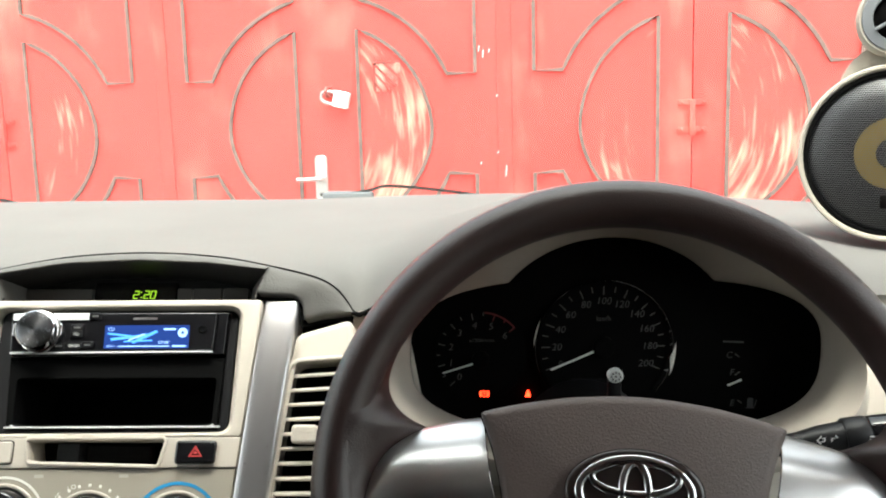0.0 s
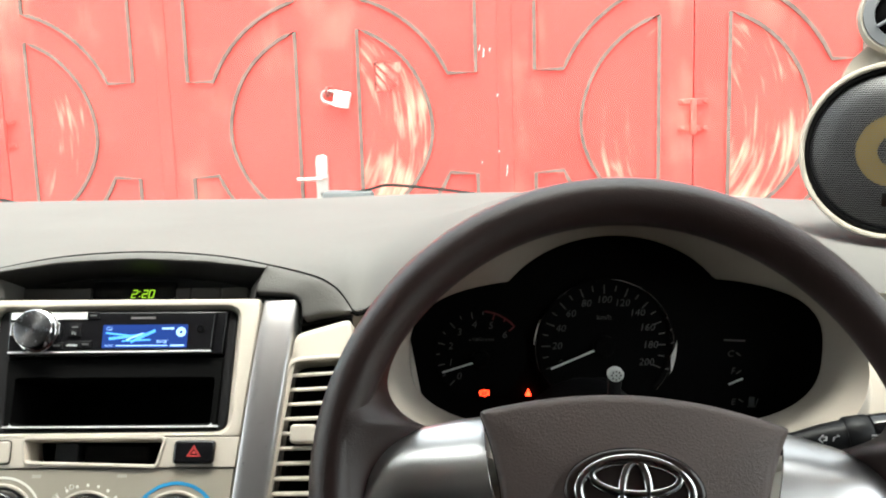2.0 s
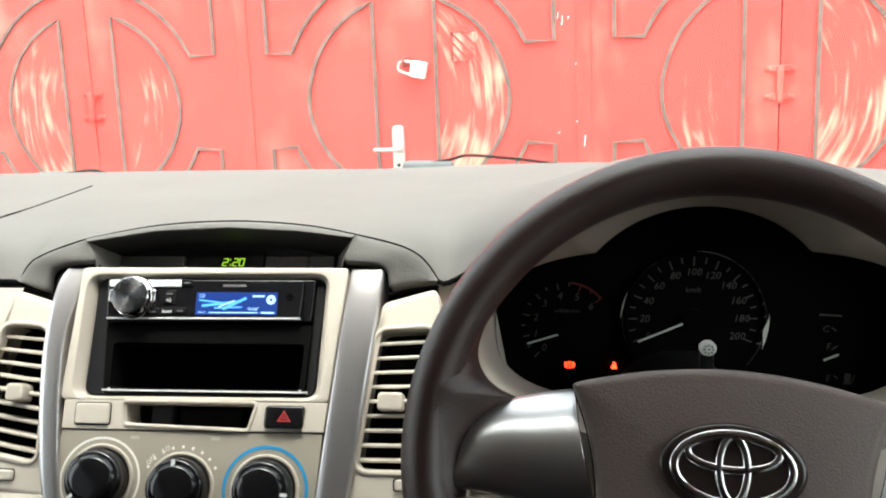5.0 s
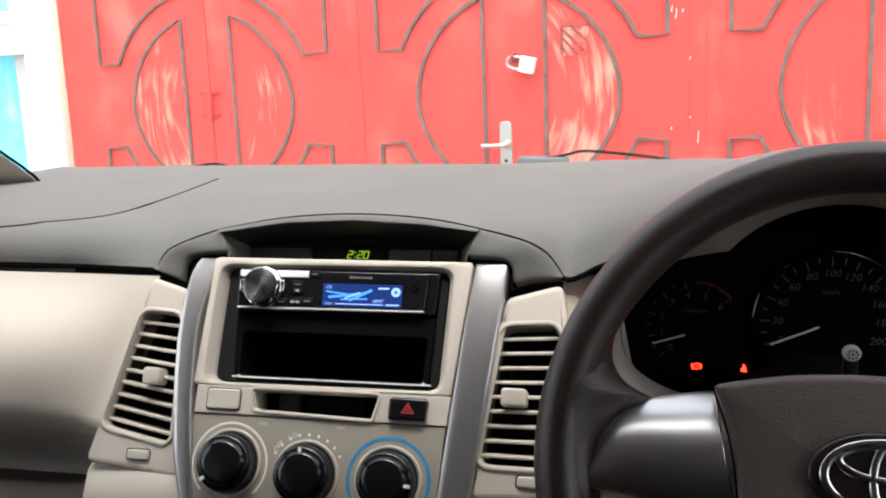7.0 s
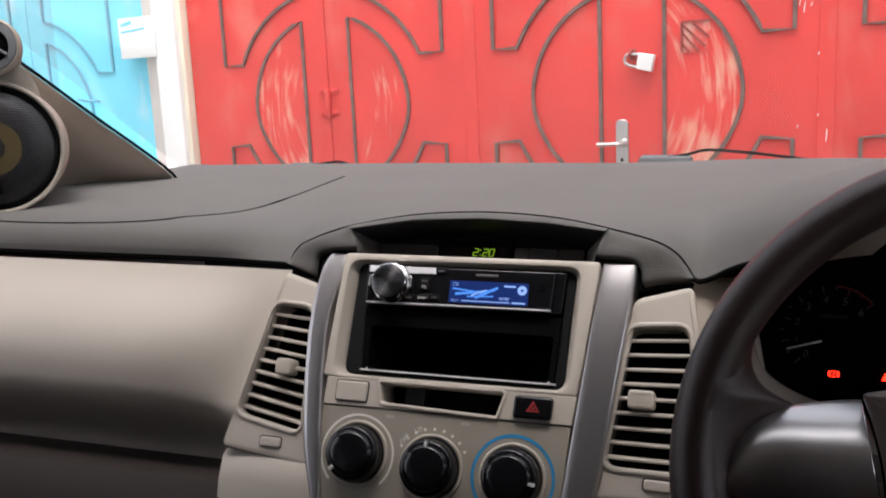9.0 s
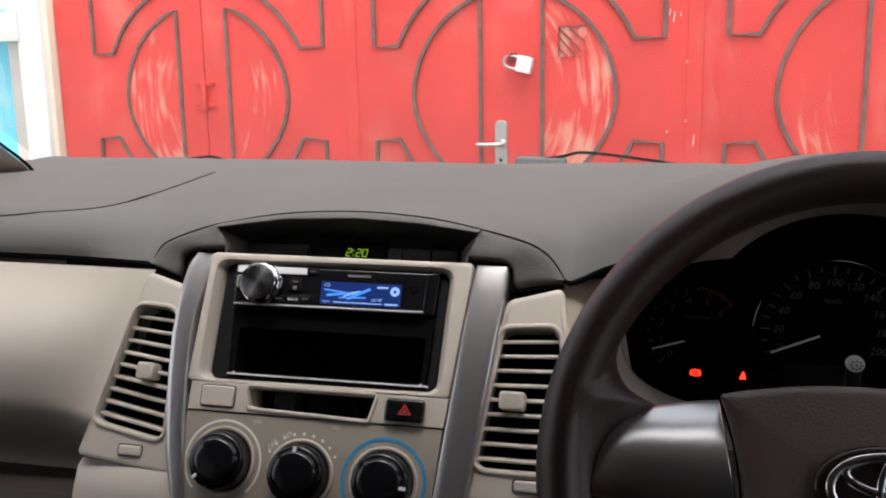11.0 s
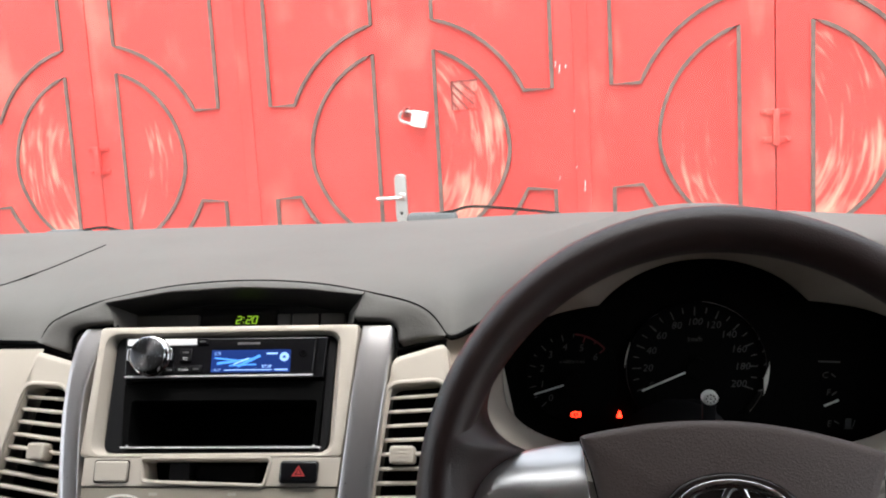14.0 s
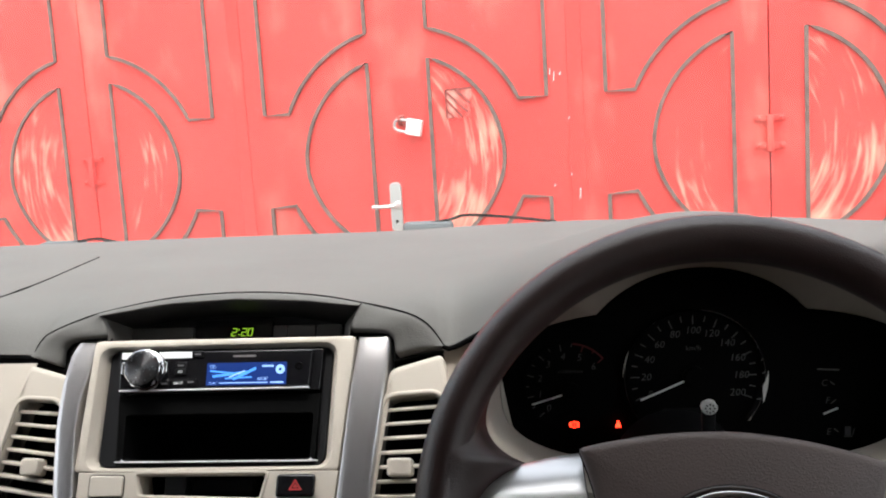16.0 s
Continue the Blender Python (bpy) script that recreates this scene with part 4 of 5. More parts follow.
# ---- car stereo and pocket ----
stereo = thing("car_stereo", tuple(on_stack(-0.028, 0.06, -0.01)), "black single-height car stereo with blue lit display", "car stereo")
part("body", prism(rounded([(-0.1225, 0.062), (0.0725, 0.064), (0.0755, 0.1035), (-0.1255, 0.1035)], 0.002, 3), -0.019, 0.0, on_stack, 0.001), gloss_black, stereo)
facep = part("faceplate", prism(rounded([(-0.1215, 0.0665), (0.0635, 0.0675), (0.066, 0.1025), (-0.1235, 0.1025)], 0.002, 3), 0.0, 0.005, on_stack, 0.0015), gloss_black, stereo)
part("silver_edge", bar(on_stack, -0.121, 0.0655, 0.063, 0.0662, 0.0013, 0.0, 0.0054), pale_silver, stereo, "thin bright lower edge")
part("silver_bar", prism(rect(-0.121, -0.0505, 0.0955, 0.102, 0.001, 2), 0.005, 0.0062, on_stack, 0.0005), pale_silver, facep, "pale silver loading strip")
spun = material("spun_dark_metal", (0.2, 0.2, 0.21), 0.26, 1.0, vary=0.02)
spun_b = spun.node_tree.nodes["Principled BSDF"]
spun_b.inputs["Anisotropic"].default_value = 0.95
spun_b.inputs["Anisotropic Rotation"].default_value = 0.25
tangent = spun.node_tree.nodes.new("ShaderNodeTangent")
tangent.direction_type, tangent.axis = "RADIAL", "Z"
spun.node_tree.links.new(tangent.outputs["Tangent"], spun_b.inputs["Tangent"])
KNOB = on_stack(-0.095, 0.085, 0.005)
dial = part("volume_knob", lathe([(0.0172, 0.009), (0.0172, 0.0128), (0.0166, 0.0134), (0.016, 0.0136), (0.012, 0.0136), (0.004, 0.0136)], KNOB, OUT_S, 48), spun, facep, "spun dark metal volume knob")
turned = Matrix.Translation(KNOB - BASES[stereo.name]) @ OUT_S.to_track_quat("Z", "Y").to_matrix().to_4x4()
dial.data.transform(turned.inverted())
dial.matrix_basis = turned
part("knob_ring", lathe([(0.0195, 0.0), (0.02, 0.002), (0.0195, 0.0038), (0.0182, 0.0042), (0.0176, 0.0125), (0.017, 0.013)], KNOB, OUT_S, 48, caps=(False, False)), chrome, facep)
screen_bm = prism(rect(-0.036, 0.0415, 0.069, 0.0905, 0.001, 2), 0.0049, 0.0054, on_stack)
display = part("display", screen_bm, lcd_blue, facep, "blue lit display")
marks = bmesh.new()
for a, b, c, d, wd in ((0.018, 0.0868, 0.029, 0.0868, 0.0017), (-0.023, 0.0712, 0.024, 0.0712, 0.0009), (0.0265, 0.0712, 0.039, 0.0712, 0.0015), (-0.014, 0.0765, 0.001, 0.0825, 0.0012)):
    bar(on_stack, a, b, c, d, wd, 0.0054, 0.0056, marks)
part("display_mark", marks, lcd_pale, display)
for words, size, u, v in (("CD", 0.0044, -0.0302, 0.0868), ("PLAY", 0.0033, -0.0295, 0.0712), ("00'08\"", 0.0042, 0.019, 0.0745)):
    part("lettering", lettering(words, size, on_stack, u, v, 0.0056), lcd_pale, display)
strokes = bmesh.new()
for u0, v0, u1, v1, wd in ((-0.033, 0.083, -0.004, 0.0795, 0.0016), (-0.03, 0.0775, 0.004, 0.0815, 0.0024), (-0.01, 0.0745, 0.012, 0.085, 0.0026), (-0.018, 0.0755, 0.008, 0.0765, 0.0014)):
    bar(on_stack, u0, v0, u1, v1, wd, 0.0054, 0.0055, strokes)
part("display_stroke", strokes, lcd_mid, display)
part("display_icon", loft([[on_stack(p.x, p.y, 0.0056) for p in lp] for lp in (oval(0.0355, 0.0835, 0.0045, None, 20), oval(0.0355, 0.0835, 0.0014, None, 20))]), lcd_pale, display)
part("maker_badge", bar(on_stack, -0.011, 0.0968, 0.011, 0.0968, 0.002, 0.005, 0.0054), silver, facep)
part("aux_socket", lathe([(0.0036, 0), (0.0036, 0.001), (0.0026, 0.0012), (0.0022, -0.001)], on_stack(0.0535, 0.0865, 0.005), OUT_S, 16), matt_black, facep)
for u, v, words in ((-0.0615, 0.0885, ""), (-0.0615, 0.0825, "EQ"), (-0.0765, 0.0715, ""), (-0.0625, 0.0715, "BAND"), (-0.0505, 0.0725, ""), (-0.0455, 0.099, "")):
    key = part("key", prism(rect(u - 0.0058, u + 0.0058, v - 0.0032, v + 0.0032, 0.001, 2), 0.005, 0.0066, on_stack, 0.0006), gloss_black, facep)
    part("key_mark", lettering(words, 0.0034, on_stack, u, v, 0.0068) if words else bar(on_stack, u - 0.003, v, u + 0.003, v, 0.0016, 0.0066, 0.0068), print_white if words else print_dim, key)
for v in (0.0865,):
    for u0, u1 in ((-0.1195, -0.1145), (-0.0785, -0.0745)):
        part("side_key", prism(rect(u0, u1, v - 0.006, v + 0.006, 0.0015, 2), 0.005, 0.0085, on_stack, 0.001), chrome, facep)

pocket = thing("storage_pocket", tuple(on_stack(-0.026, 0.0, -0.02)), "empty black storage pocket with a bright rim below the stereo", "storage pocket")
p_in = rounded([(-0.1145, 0.0015), (0.0645, 0.0015), (0.067, 0.043), (-0.115, 0.043)], 0.004)
part("rim", ring(rounded([(-0.1205, -0.003), (0.0695, -0.003), (0.0735, 0.0615), (-0.1235, 0.0595)], 0.002), p_in, -0.019, -0.003, on_stack, 0.001, -0.018), matt_black, pocket)
part("liner", loft([[on_stack(p.x, p.y, w) for p in lp] for lp, w in ((p_in, -0.004), (grown(p_in, -0.002), -0.09))], True, False, True), matt_black, pocket)
edge_pts = [on_stack(p.x, p.y, -0.0025) for p in smooth_line([Vector(q) for q in ((-0.1155, 0.0012), (-0.113, -0.0004), (-0.109, -0.0008), (0.06, -0.0008), (0.064, -0.0004), (0.0665, 0.0014))], 4)]
part("bright_edge", sweep(edge_pts, tube(0.0008, 6), False, OUT_S), pale_silver, pocket)

# ---- air vents ----


def vent(outer, inner, side):
    """A cream air vent from its outline and its mouth; corners: outer foot, inner foot, inner top, outer top."""
    base = on_stack(*outer[0], -0.03)
    v = thing("air_vent", tuple(base), "cream dashboard air vent with level slats", "air vent", "dashboard air vents")
    of, nf, nt, ot = inner
    turn = (lambda pts: pts) if side < 0 else (lambda pts: pts[::-1])
    o_loop, i_loop = rounded(turn(outer), 0.008), rounded(turn(inner), 0.010)
    part("frame", ring(o_loop, i_loop, -0.03, 0.0, on_stack, 0.004, -0.035), cream, v)
    part("rim", ring(grown(i_loop, 0.005), grown(i_loop, 0.001), -0.002, 0.0022, on_stack, 0.0015, -0.01), cream, v)
    part("duct", loft([[on_stack(p.x, p.y, w) for p in lp] for lp, w in ((i_loop, -0.012), (i_loop, -0.06))], True, False, True), matt_black, v)
    n = 9
    for i in range(n):
        f = (i + 0.75) / (n + 0.4)
        a = Vector(ot).lerp(Vector(of), f)
        b = Vector(nt).lerp(Vector(nf), f)
        sec = [(-0.0055, -0.0008), (0.0055, -0.0014), (0.0062, 0.0), (0.0055, 0.0014), (-0.0055, 0.0010)]
        part("slat", loft([[on_stack(q.x, q.y - 0.16 * s[0] + 1.15 * s[1], -0.011 + s[0]) for s in sec] for q in (a, b)], True, True, True), cream, v)
    half = 0.0115 if side > 0 else 0.0085
    c = Vector(ot).lerp(Vector(of), 0.52).lerp(Vector(nt).lerp(Vector(nf), 0.52), 0.68 if side > 0 else 0.6)
    tab = part("adjuster", prism(rect(c.x - half, c.x + half, c.y - 0.0082, c.y + 0.0082, 0.004, 4), -0.012, 0.0065, on_stack, 0.0018), cream, v)
    for k in range(4):
        part("rib", bar(on_stack, c.x - half + 0.003, c.y - 0.005 + k * 0.0033, c.x + half - 0.003, c.y - 0.005 + k * 0.0033, 0.0009, 0.006, 0.0069), cream, tab)
    m = Vector(outer[0]).lerp(Vector(outer[1]), 0.5)
    # flush black plate drawn as the shade in the wheel's recess
    part("wheel_slot_shade", prism(rect(m.x - 0.0128, m.x + 0.0122, m.y + 0.0092, m.y + 0.0206, 0.003, 3), -0.01, 0.0004, on_stack, 0.0002), matt_black, v)
    part("shut_off_wheel", prism(rect(m.x - 0.0115, m.x + 0.0115, m.y + 0.0095, m.y + 0.0195, 0.003, 3), -0.006, 0.003, on_stack, 0.002), cream, v)
    return v


vent([(-0.262, -0.088), (-0.15, -0.1), (-0.176, 0.0815), (-0.2175, 0.0935)], [(-0.2475, -0.0535), (-0.177, -0.0665), (-0.181, 0.056), (-0.2215, 0.0585)], -1)
vent([(0.222, -0.092), (0.112, -0.098), (0.1385, 0.082), (0.19, 0.0965)], [(0.203, -0.0675), (0.1215, -0.0675), (0.1365, 0.055), (0.1865, 0.0585)], 1)
swoop = loft([[on_stack(u, v, w - 0.25 * max(0, -0.2 - u) ** 1.2) for u in (-0.262, -0.24, -0.22, -0.2, -0.18, -0.16, -0.135)] for v, w in ((-0.09, -0.006), (-0.097, 0.0), (-0.12, 0.002), (-0.2, -0.01), (-0.3, -0.03))], False)
part("lower_cheek", swoop, cream, stack, "", 60)
swoop_r = loft([[on_stack(u, v, w) for u in (0.098, 0.14, 0.18, 0.24)] for v, w in ((-0.09, -0.008), (-0.097, -0.002), (-0.12, 0.0), (-0.2, -0.01), (-0.3, -0.03))], False)
part("lower_cheek", swoop_r, cream, stack, "", 60)

# ---- instrument cluster ----


def binnacle(n=192):
    """The outline of the instruments: a wide soft lozenge joined to the round of the speedometer."""
    out = []
    for i in range(n):
        a = 2 * math.pi * i / n
        c, s = math.cos(a), math.sin(a)
        wide = (abs(c / 0.209) ** 2.9 + abs(s / (0.078 if s > 0 else 0.083)) ** 2.9) ** (-1 / 2.9)
        ox, oz, r = -0.006, 0.011, 0.1085
        e = 1.17
        a2 = (c / e) ** 2 + s * s
        b = c * ox / e**2 + s * oz
        rnd = (b + math.sqrt(max(0.0, b * b - a2 * ((ox / e) ** 2 + oz * oz - r * r)))) / a2 if s > 0 else 0.0
        k = max(wide, rnd)
        out.append(Vector((0.45 + k * c, 1.088 + k * s)))
    return out


def toward_eye(loop, y):
    """Where the same outline lies on a nearer upright plane, seen from the driver."""
    f = (y + 0.769) / (0.11 + 0.769)
    return [Vector((0.274 + (p.x - 0.274) * f, 1.333 + (p.y - 1.333) * f)) for p in loop]


cluster = thing("instrument_cluster", (0.445, 0.1, 1.0), "dark instrument cluster behind the steering wheel", "instrument cluster")
line0 = binnacle()
part("dial_plate", prism(grown(line0, 0.004), -0.02, -0.003, on_dial), matt_black, cluster, "black dial plate")
lip = toward_eye(line0, 0.055)
part("well", loft([[Vector((p.x, y, p.y)) for p in lp] for lp, y in ((grown(line0, 0.003), 0.113), (lip, 0.056))]), matt_black, cluster)


def hood_line(k, n=192):
    """The smooth outer line of the instrument surround; its lower half grown by a factor k."""
    out = []
    for i in range(n):
        a = 2 * math.pi * i / n
        c, s = math.cos(a), math.sin(a)
        r = (abs(c / 0.216) ** 2 + abs(s / (0.149 if s > 0 else 0.108)) ** 2) ** -0.5
        g = 1 + (k - 1) * (1 - smoothstep(-0.35, 0.1, s))
        out.append(Vector((0.438 + g * r * c, 1.1 + g * r * s)))
    return [Vector((max(p.x, 0.207), p.y)) for p in out]


rim_line = hood_line(1.0)
browed = lambda lp, y, s: [brow(Vector((p.x, y, p.y)), s * (0.3 + 0.7 * smoothstep(0.0, 0.07, p.y - 1.125))) for p in lp]
surround = loft([browed(lp, y, s) for lp, y, s in ((lip, 0.06, 0), (grown(lip, 0.002), 0.052, 0), ([a.lerp(b, 0.4) for a, b in zip(lip, rim_line)], 0.042, 0.4), ([a.lerp(b, 0.8) for a, b in zip(lip, rim_line)], 0.033, 0.85), (rim_line, 0.031, 0.98))] + [[Vector((p.x, y, p.y)) for p in lp] for lp, y in ( (hood_line(1.06), 0.009), (hood_line(1.14), 0.02), (hood_line(1.3), 0.056), (hood_line(1.7), 0.08))])
part("surround", surround, cream, dash, "cream surround of the instruments", 60)
driver_face = loft([[Vector((x, y, z)) for x in (0.17, 0.2, 0.26, 0.4, 0.6, 0.75, 0.88)] for z, y in ((1.0, 0.07), (0.97, 0.04), (0.93, 0.03), (0.8, 0.08))], False)
part("driver_fascia", driver_face, cream, dash, "cream lower fascia", 60)
cheek = loft([[Vector((x0 + dx, y + 0.3 * max(0, x0 + dx - 0.2), z)) for dx in (0.0, 0.01, 0.025, 0.05)] for z, y, x0 in ((1.145, 0.067, 0.186), (1.14, 0.062, 0.188), (1.1, 0.05, 0.196), (1.05, 0.038, 0.206), (0.96, 0.02, 0.218))], False)
part("driver_cheek", cheek, cream, dash, "", 60)
side_r = loft([[Vector((x, y, z)) for x in (0.68, 0.7, 0.74, 0.82, 0.89)] for z, y in ((1.18, 0.1), (1.135, 0.075), (1.1, 0.065), (1.05, 0.055), (0.96, 0.03))], False)
part("driver_cheek", side_r, cream, dash, "", 60)

speed = part("speedometer", prism(oval(0.436, 1.0965, 0.0665, None, 64), -0.003, -0.001, on_dial, 0.0008), matt_black, cluster)
ringc = loft([[on_dial(0.436 + r * math.cos(radians(a)), 1.0965 + r * math.sin(radians(a)), w) for a in range(-40, 221, 5)] for r, w in ((0.0665, 0.0), (0.069, 0.006), (0.0695, 0.006), (0.0705, 0.0))], False)
part("bright_ring", ringc, chrome, speed)
# reflections on the bright ring, drawn as flat pale crescents
crescent = loft([[on_dial(0.436 + r(a) * math.cos(radians(a)), 1.0965 + r(a) * math.sin(radians(a)), 0.006) for a in range(-24, 7, 3)] for r in (lambda a: 0.0722, lambda a: 0.0722 - 0.0048 * math.sin(math.pi * (a + 24) / 30) ** 2)], False)
part("reflection_crescent", crescent, print_pale, speed, "pale crescent drawn as a reflection at the dial's edge")
crescent = loft([[on_dial(0.436 + r(a) * math.cos(radians(a)), 1.0965 + r(a) * math.sin(radians(a)), 0.006) for a in range(155, 180, 3)] for r in (lambda a: 0.0712, lambda a: 0.0712 - 0.0014 * math.sin(math.pi * (a - 155) / 24))], False)
part("reflection_crescent", crescent, print_pale, speed)
for i in range(41):
    a = radians(203 - 225 * i / 40)
    long = 0.009 if i % 4 == 0 else (0.006 if i % 2 == 0 else 0.0035)
    if i % 2 == 0 or i % 4 == 0:
        part("tick", bar(on_dial, 0.436 + 0.0625 * math.cos(a), 1.0965 + 0.0625 * math.sin(a), 0.436 + (0.0625 - long) * math.cos(a), 1.0965 + (0.0625 - long) * math.sin(a), 0.0012, -0.001, -0.0006), print_dim, speed)
for i in range(11):
    a = radians(203 - 225 * i / 10)
    part("number", lettering(str(20 * i), 0.0105, on_dial, 0.436 + 0.047 * math.cos(a), 1.0965 + 0.047 * math.sin(a), -0.0006, 0, None, 0.15), print_dim, speed)
part("number", lettering("km/h", 0.0075, on_dial, 0.436, 1.1255, -0.0006), print_dim, speed)
a = radians(203)
part("needle", bar(on_dial, 0.436 + 0.01 * math.cos(a), 1.0965 + 0.01 * math.sin(a) + 0.0005, 0.436 + 0.058 * math.cos(a), 1.0965 + 0.058 * math.sin(a), 0.002, 0.004, 0.005), print_white, speed, "white needle resting at zero")
part("needle_cap", lathe([(0.011, 0.0), (0.011, 0.006), (0.009, 0.008)], on_dial(0.436, 1.0965, -0.001), (0, -1, 0), 24), matt_black, speed)

tach = part("rev_counter", prism(oval(0.312, 1.088, 0.0475, None, 48), -0.003, -0.001, on_dial, 0.0008), matt_black, cluster)
for i in range(13):
    a = radians(226 - 186 * i / 12)
    part("tick", bar(on_dial, 0.312 + 0.0445 * math.cos(a), 1.088 + 0.0445 * math.sin(a), 0.312 + (0.0375 if i % 2 == 0 else 0.041) * math.cos(a), 1.088 + (0.0375 if i % 2 == 0 else 0.041) * math.sin(a), 0.0012, -0.001, -0.0006), print_red if i > 9 else print_dim, tach)
red_arc = loft([[on_dial(0.312 + r * math.cos(radians(a)), 1.088 + r * math.sin(radians(a)), -0.0007) for a in range(40, 86, 5)] for r in (0.0435, 0.0455)], False)
part("red_zone", red_arc, print_red, tach)
for i in range(7):
    a = radians(226 - 31 * i)
    part("number", lettering(str(i), 0.0105, on_dial, 0.312 + 0.0315 * math.cos(a), 1.088 + 0.0315 * math.sin(a), -0.0006, 0, None, 0.15), print_dim, tach)
part("number", lettering("x1000r/min", 0.0055, on_dial, 0.313, 1.1035, -0.0006), print_dim, tach)
a = radians(195)
part("needle", bar(on_dial, 0.312 + 0.006 * math.cos(a), 1.0825 + 0.006 * math.sin(a), 0.312 + 0.04 * math.cos(a), 1.081 + 0.04 * math.sin(a), 0.0017, 0.003, 0.004), print_white, tach, "white needle near idle")
part("needle_cap", lathe([(0.009, 0.0), (0.009, 0.005), (0.007, 0.007)], on_dial(0.312, 1.084, -0.001), (0, -1, 0), 24), matt_black, tach)

small = part("fuel_and_heat_gauge", prism(oval(0.575, 1.07, 0.045, 0.05, 40), -0.02, -0.0028, on_dial), matt_black, cluster)
for s, x, z in (("C", 0.564, 1.087), ("F", 0.5675, 1.069), ("E", 0.569, 1.0365)):
    part("letter", lettering(s, 0.0095, on_dial, x, z, -0.0006, 0, None, 0.15), print_dim, small)
part("needle", bar(on_dial, 0.556, 1.1025, 0.577, 1.1015, 0.0015, 0.003, 0.004), print_dim, small)
part("needle", bar(on_dial, 0.5625, 1.0565, 0.5765, 1.0625, 0.002, 0.003, 0.004), print_white, small)
for x0, z0, x1, z1 in ((0.57, 1.0885, 0.5745, 1.085), (0.571, 1.066, 0.576, 1.07), (0.5745, 1.0395, 0.579, 1.0365)):
    part("tick", bar(on_dial, x0, z0, x1, z1, 0.0013, -0.001, -0.0006), print_dim, small)
pump = prism(rect(0.585, 0.591, 1.032, 1.042, 0.001, 2), -0.001, -0.0006, on_dial)
bar(on_dial, 0.584, 1.0315, 0.5925, 1.0315, 0.0014, -0.001, -0.0006, pump)
bar(on_dial, 0.5925, 1.033, 0.5945, 1.04, 0.001, -0.001, -0.0006, pump)
part("pump_icon", pump, print_dim, small)
# lit warning lamps
brake = loft([[on_dial(p.x, p.y, -0.0004) for p in lp] for lp in (oval(0.316, 1.0477, 0.0034, None, 24), oval(0.316, 1.0477, 0.0026, None, 24))])
bar(on_dial, 0.316, 1.0465, 0.316, 1.0492, 0.0009, -0.0018, -0.0004, brake)
for sx in (-1, 1):
    rows = [[on_dial(0.316 + sx * r * math.cos(radians(q)), 1.0477 + r * math.sin(radians(q)), -0.0004) for q in range(-40, 41, 10)] for r in (0.0041, 0.005)]
    loft(rows, False, bm=brake)
part("brake_lamp", brake, red_lamp, cluster, "lit red brake lamp")
belt = prism(oval(0.3605, 1.0498, 0.0011, 0.0012, 12), -0.002, -0.0004, on_dial)
prism([Vector(p) for p in ((0.3577, 1.0442), (0.3633, 1.0442), (0.3621, 1.0483), (0.3589, 1.0483))], -0.002, -0.0004, on_dial, bm=belt)
part("belt_lamp", belt, red_lamp, cluster, "lit red seat belt lamp")
part("trip_window", prism(rect(0.405, 0.447, 1.053, 1.063, 0.001, 2), -0.003, -0.0005, on_dial), black, cluster)

# ---- steering column, microphone, stalk ----
column = thing("column_cover", (0.41, -0.1, 0.9), "dark plastic steering column cover", "column cover")
part("cover", loft([[Vector((0.41 + rx * math.cos(2 * math.pi * i / 32), y, z + rz * math.sin(2 * math.pi * i / 32))) for i in range(32)] for y, rx, rz, z in ((0.07, 0.06, 0.055, 1.02), (-0.05, 0.062, 0.055, 1.01), (-0.12, 0.06, 0.05, 1.0), (-0.19, 0.05, 0.042, 0.99))], True, True, True), black, column)
mic = thing("microphone", (0.416, -0.055, 1.06), "small microphone with a round pierced white cap", "microphone")
part("stem", block(0.4105, 0.4215, -0.055, -0.049, 1.055, 1.118, 0.0015), black, mic)
part("cap", prism(oval(0.416, 1.1165, 0.0066, 0.006, 28), 0.104 + 0.058, 0.111 + 0.058, on_dial, 0.002), print_white, mic)
for k in range(8):
    a = 2 * math.pi * k / 8
    part("hole", prism(oval(0.416 + 0.0036 * math.cos(a), 1.1165 + 0.0034 * math.sin(a), 0.0007, None, 8), 0.16, 0.1694, on_dial), matt_black, mic)
part("hole", prism(oval(0.416, 1.1165, 0.0007, None, 8), 0.16, 0.1694, on_dial), matt_black, mic)

stalk = thing("indicator_stalk", (0.5, -0.1, 1.06), "black indicator and headlamp stalk with white symbols", "indicator stalk")
axis_s = Vector((0.2, -0.022, 0.034)).normalized()
STALK = Vector((0.4725, -0.086, 1.0585))
part("shaft", lathe([(0.008, 0.0), (0.0085, 0.08), (0.012, 0.1), (0.0135, 0.118)], STALK, axis_s, 24), black, stalk)
part("collar", lathe([(0.0145, 0.0), (0.0155, 0.002), (0.0155, 0.017), (0.0145, 0.019)], STALK + axis_s * 0.117, axis_s, 24, caps=(True, True)), black, stalk)
part("twist_grip", lathe([(0.0145, 0.0), (0.015, 0.002), (0.0145, 0.05), (0.012, 0.056)], STALK + axis_s * 0.137, axis_s, 24, caps=(True, True)), gloss_black, stalk)
on_stalk = lambda a_, b_, w=0.0: Vector((a_, -0.1105 - w, b_))
arrows = bmesh.new()
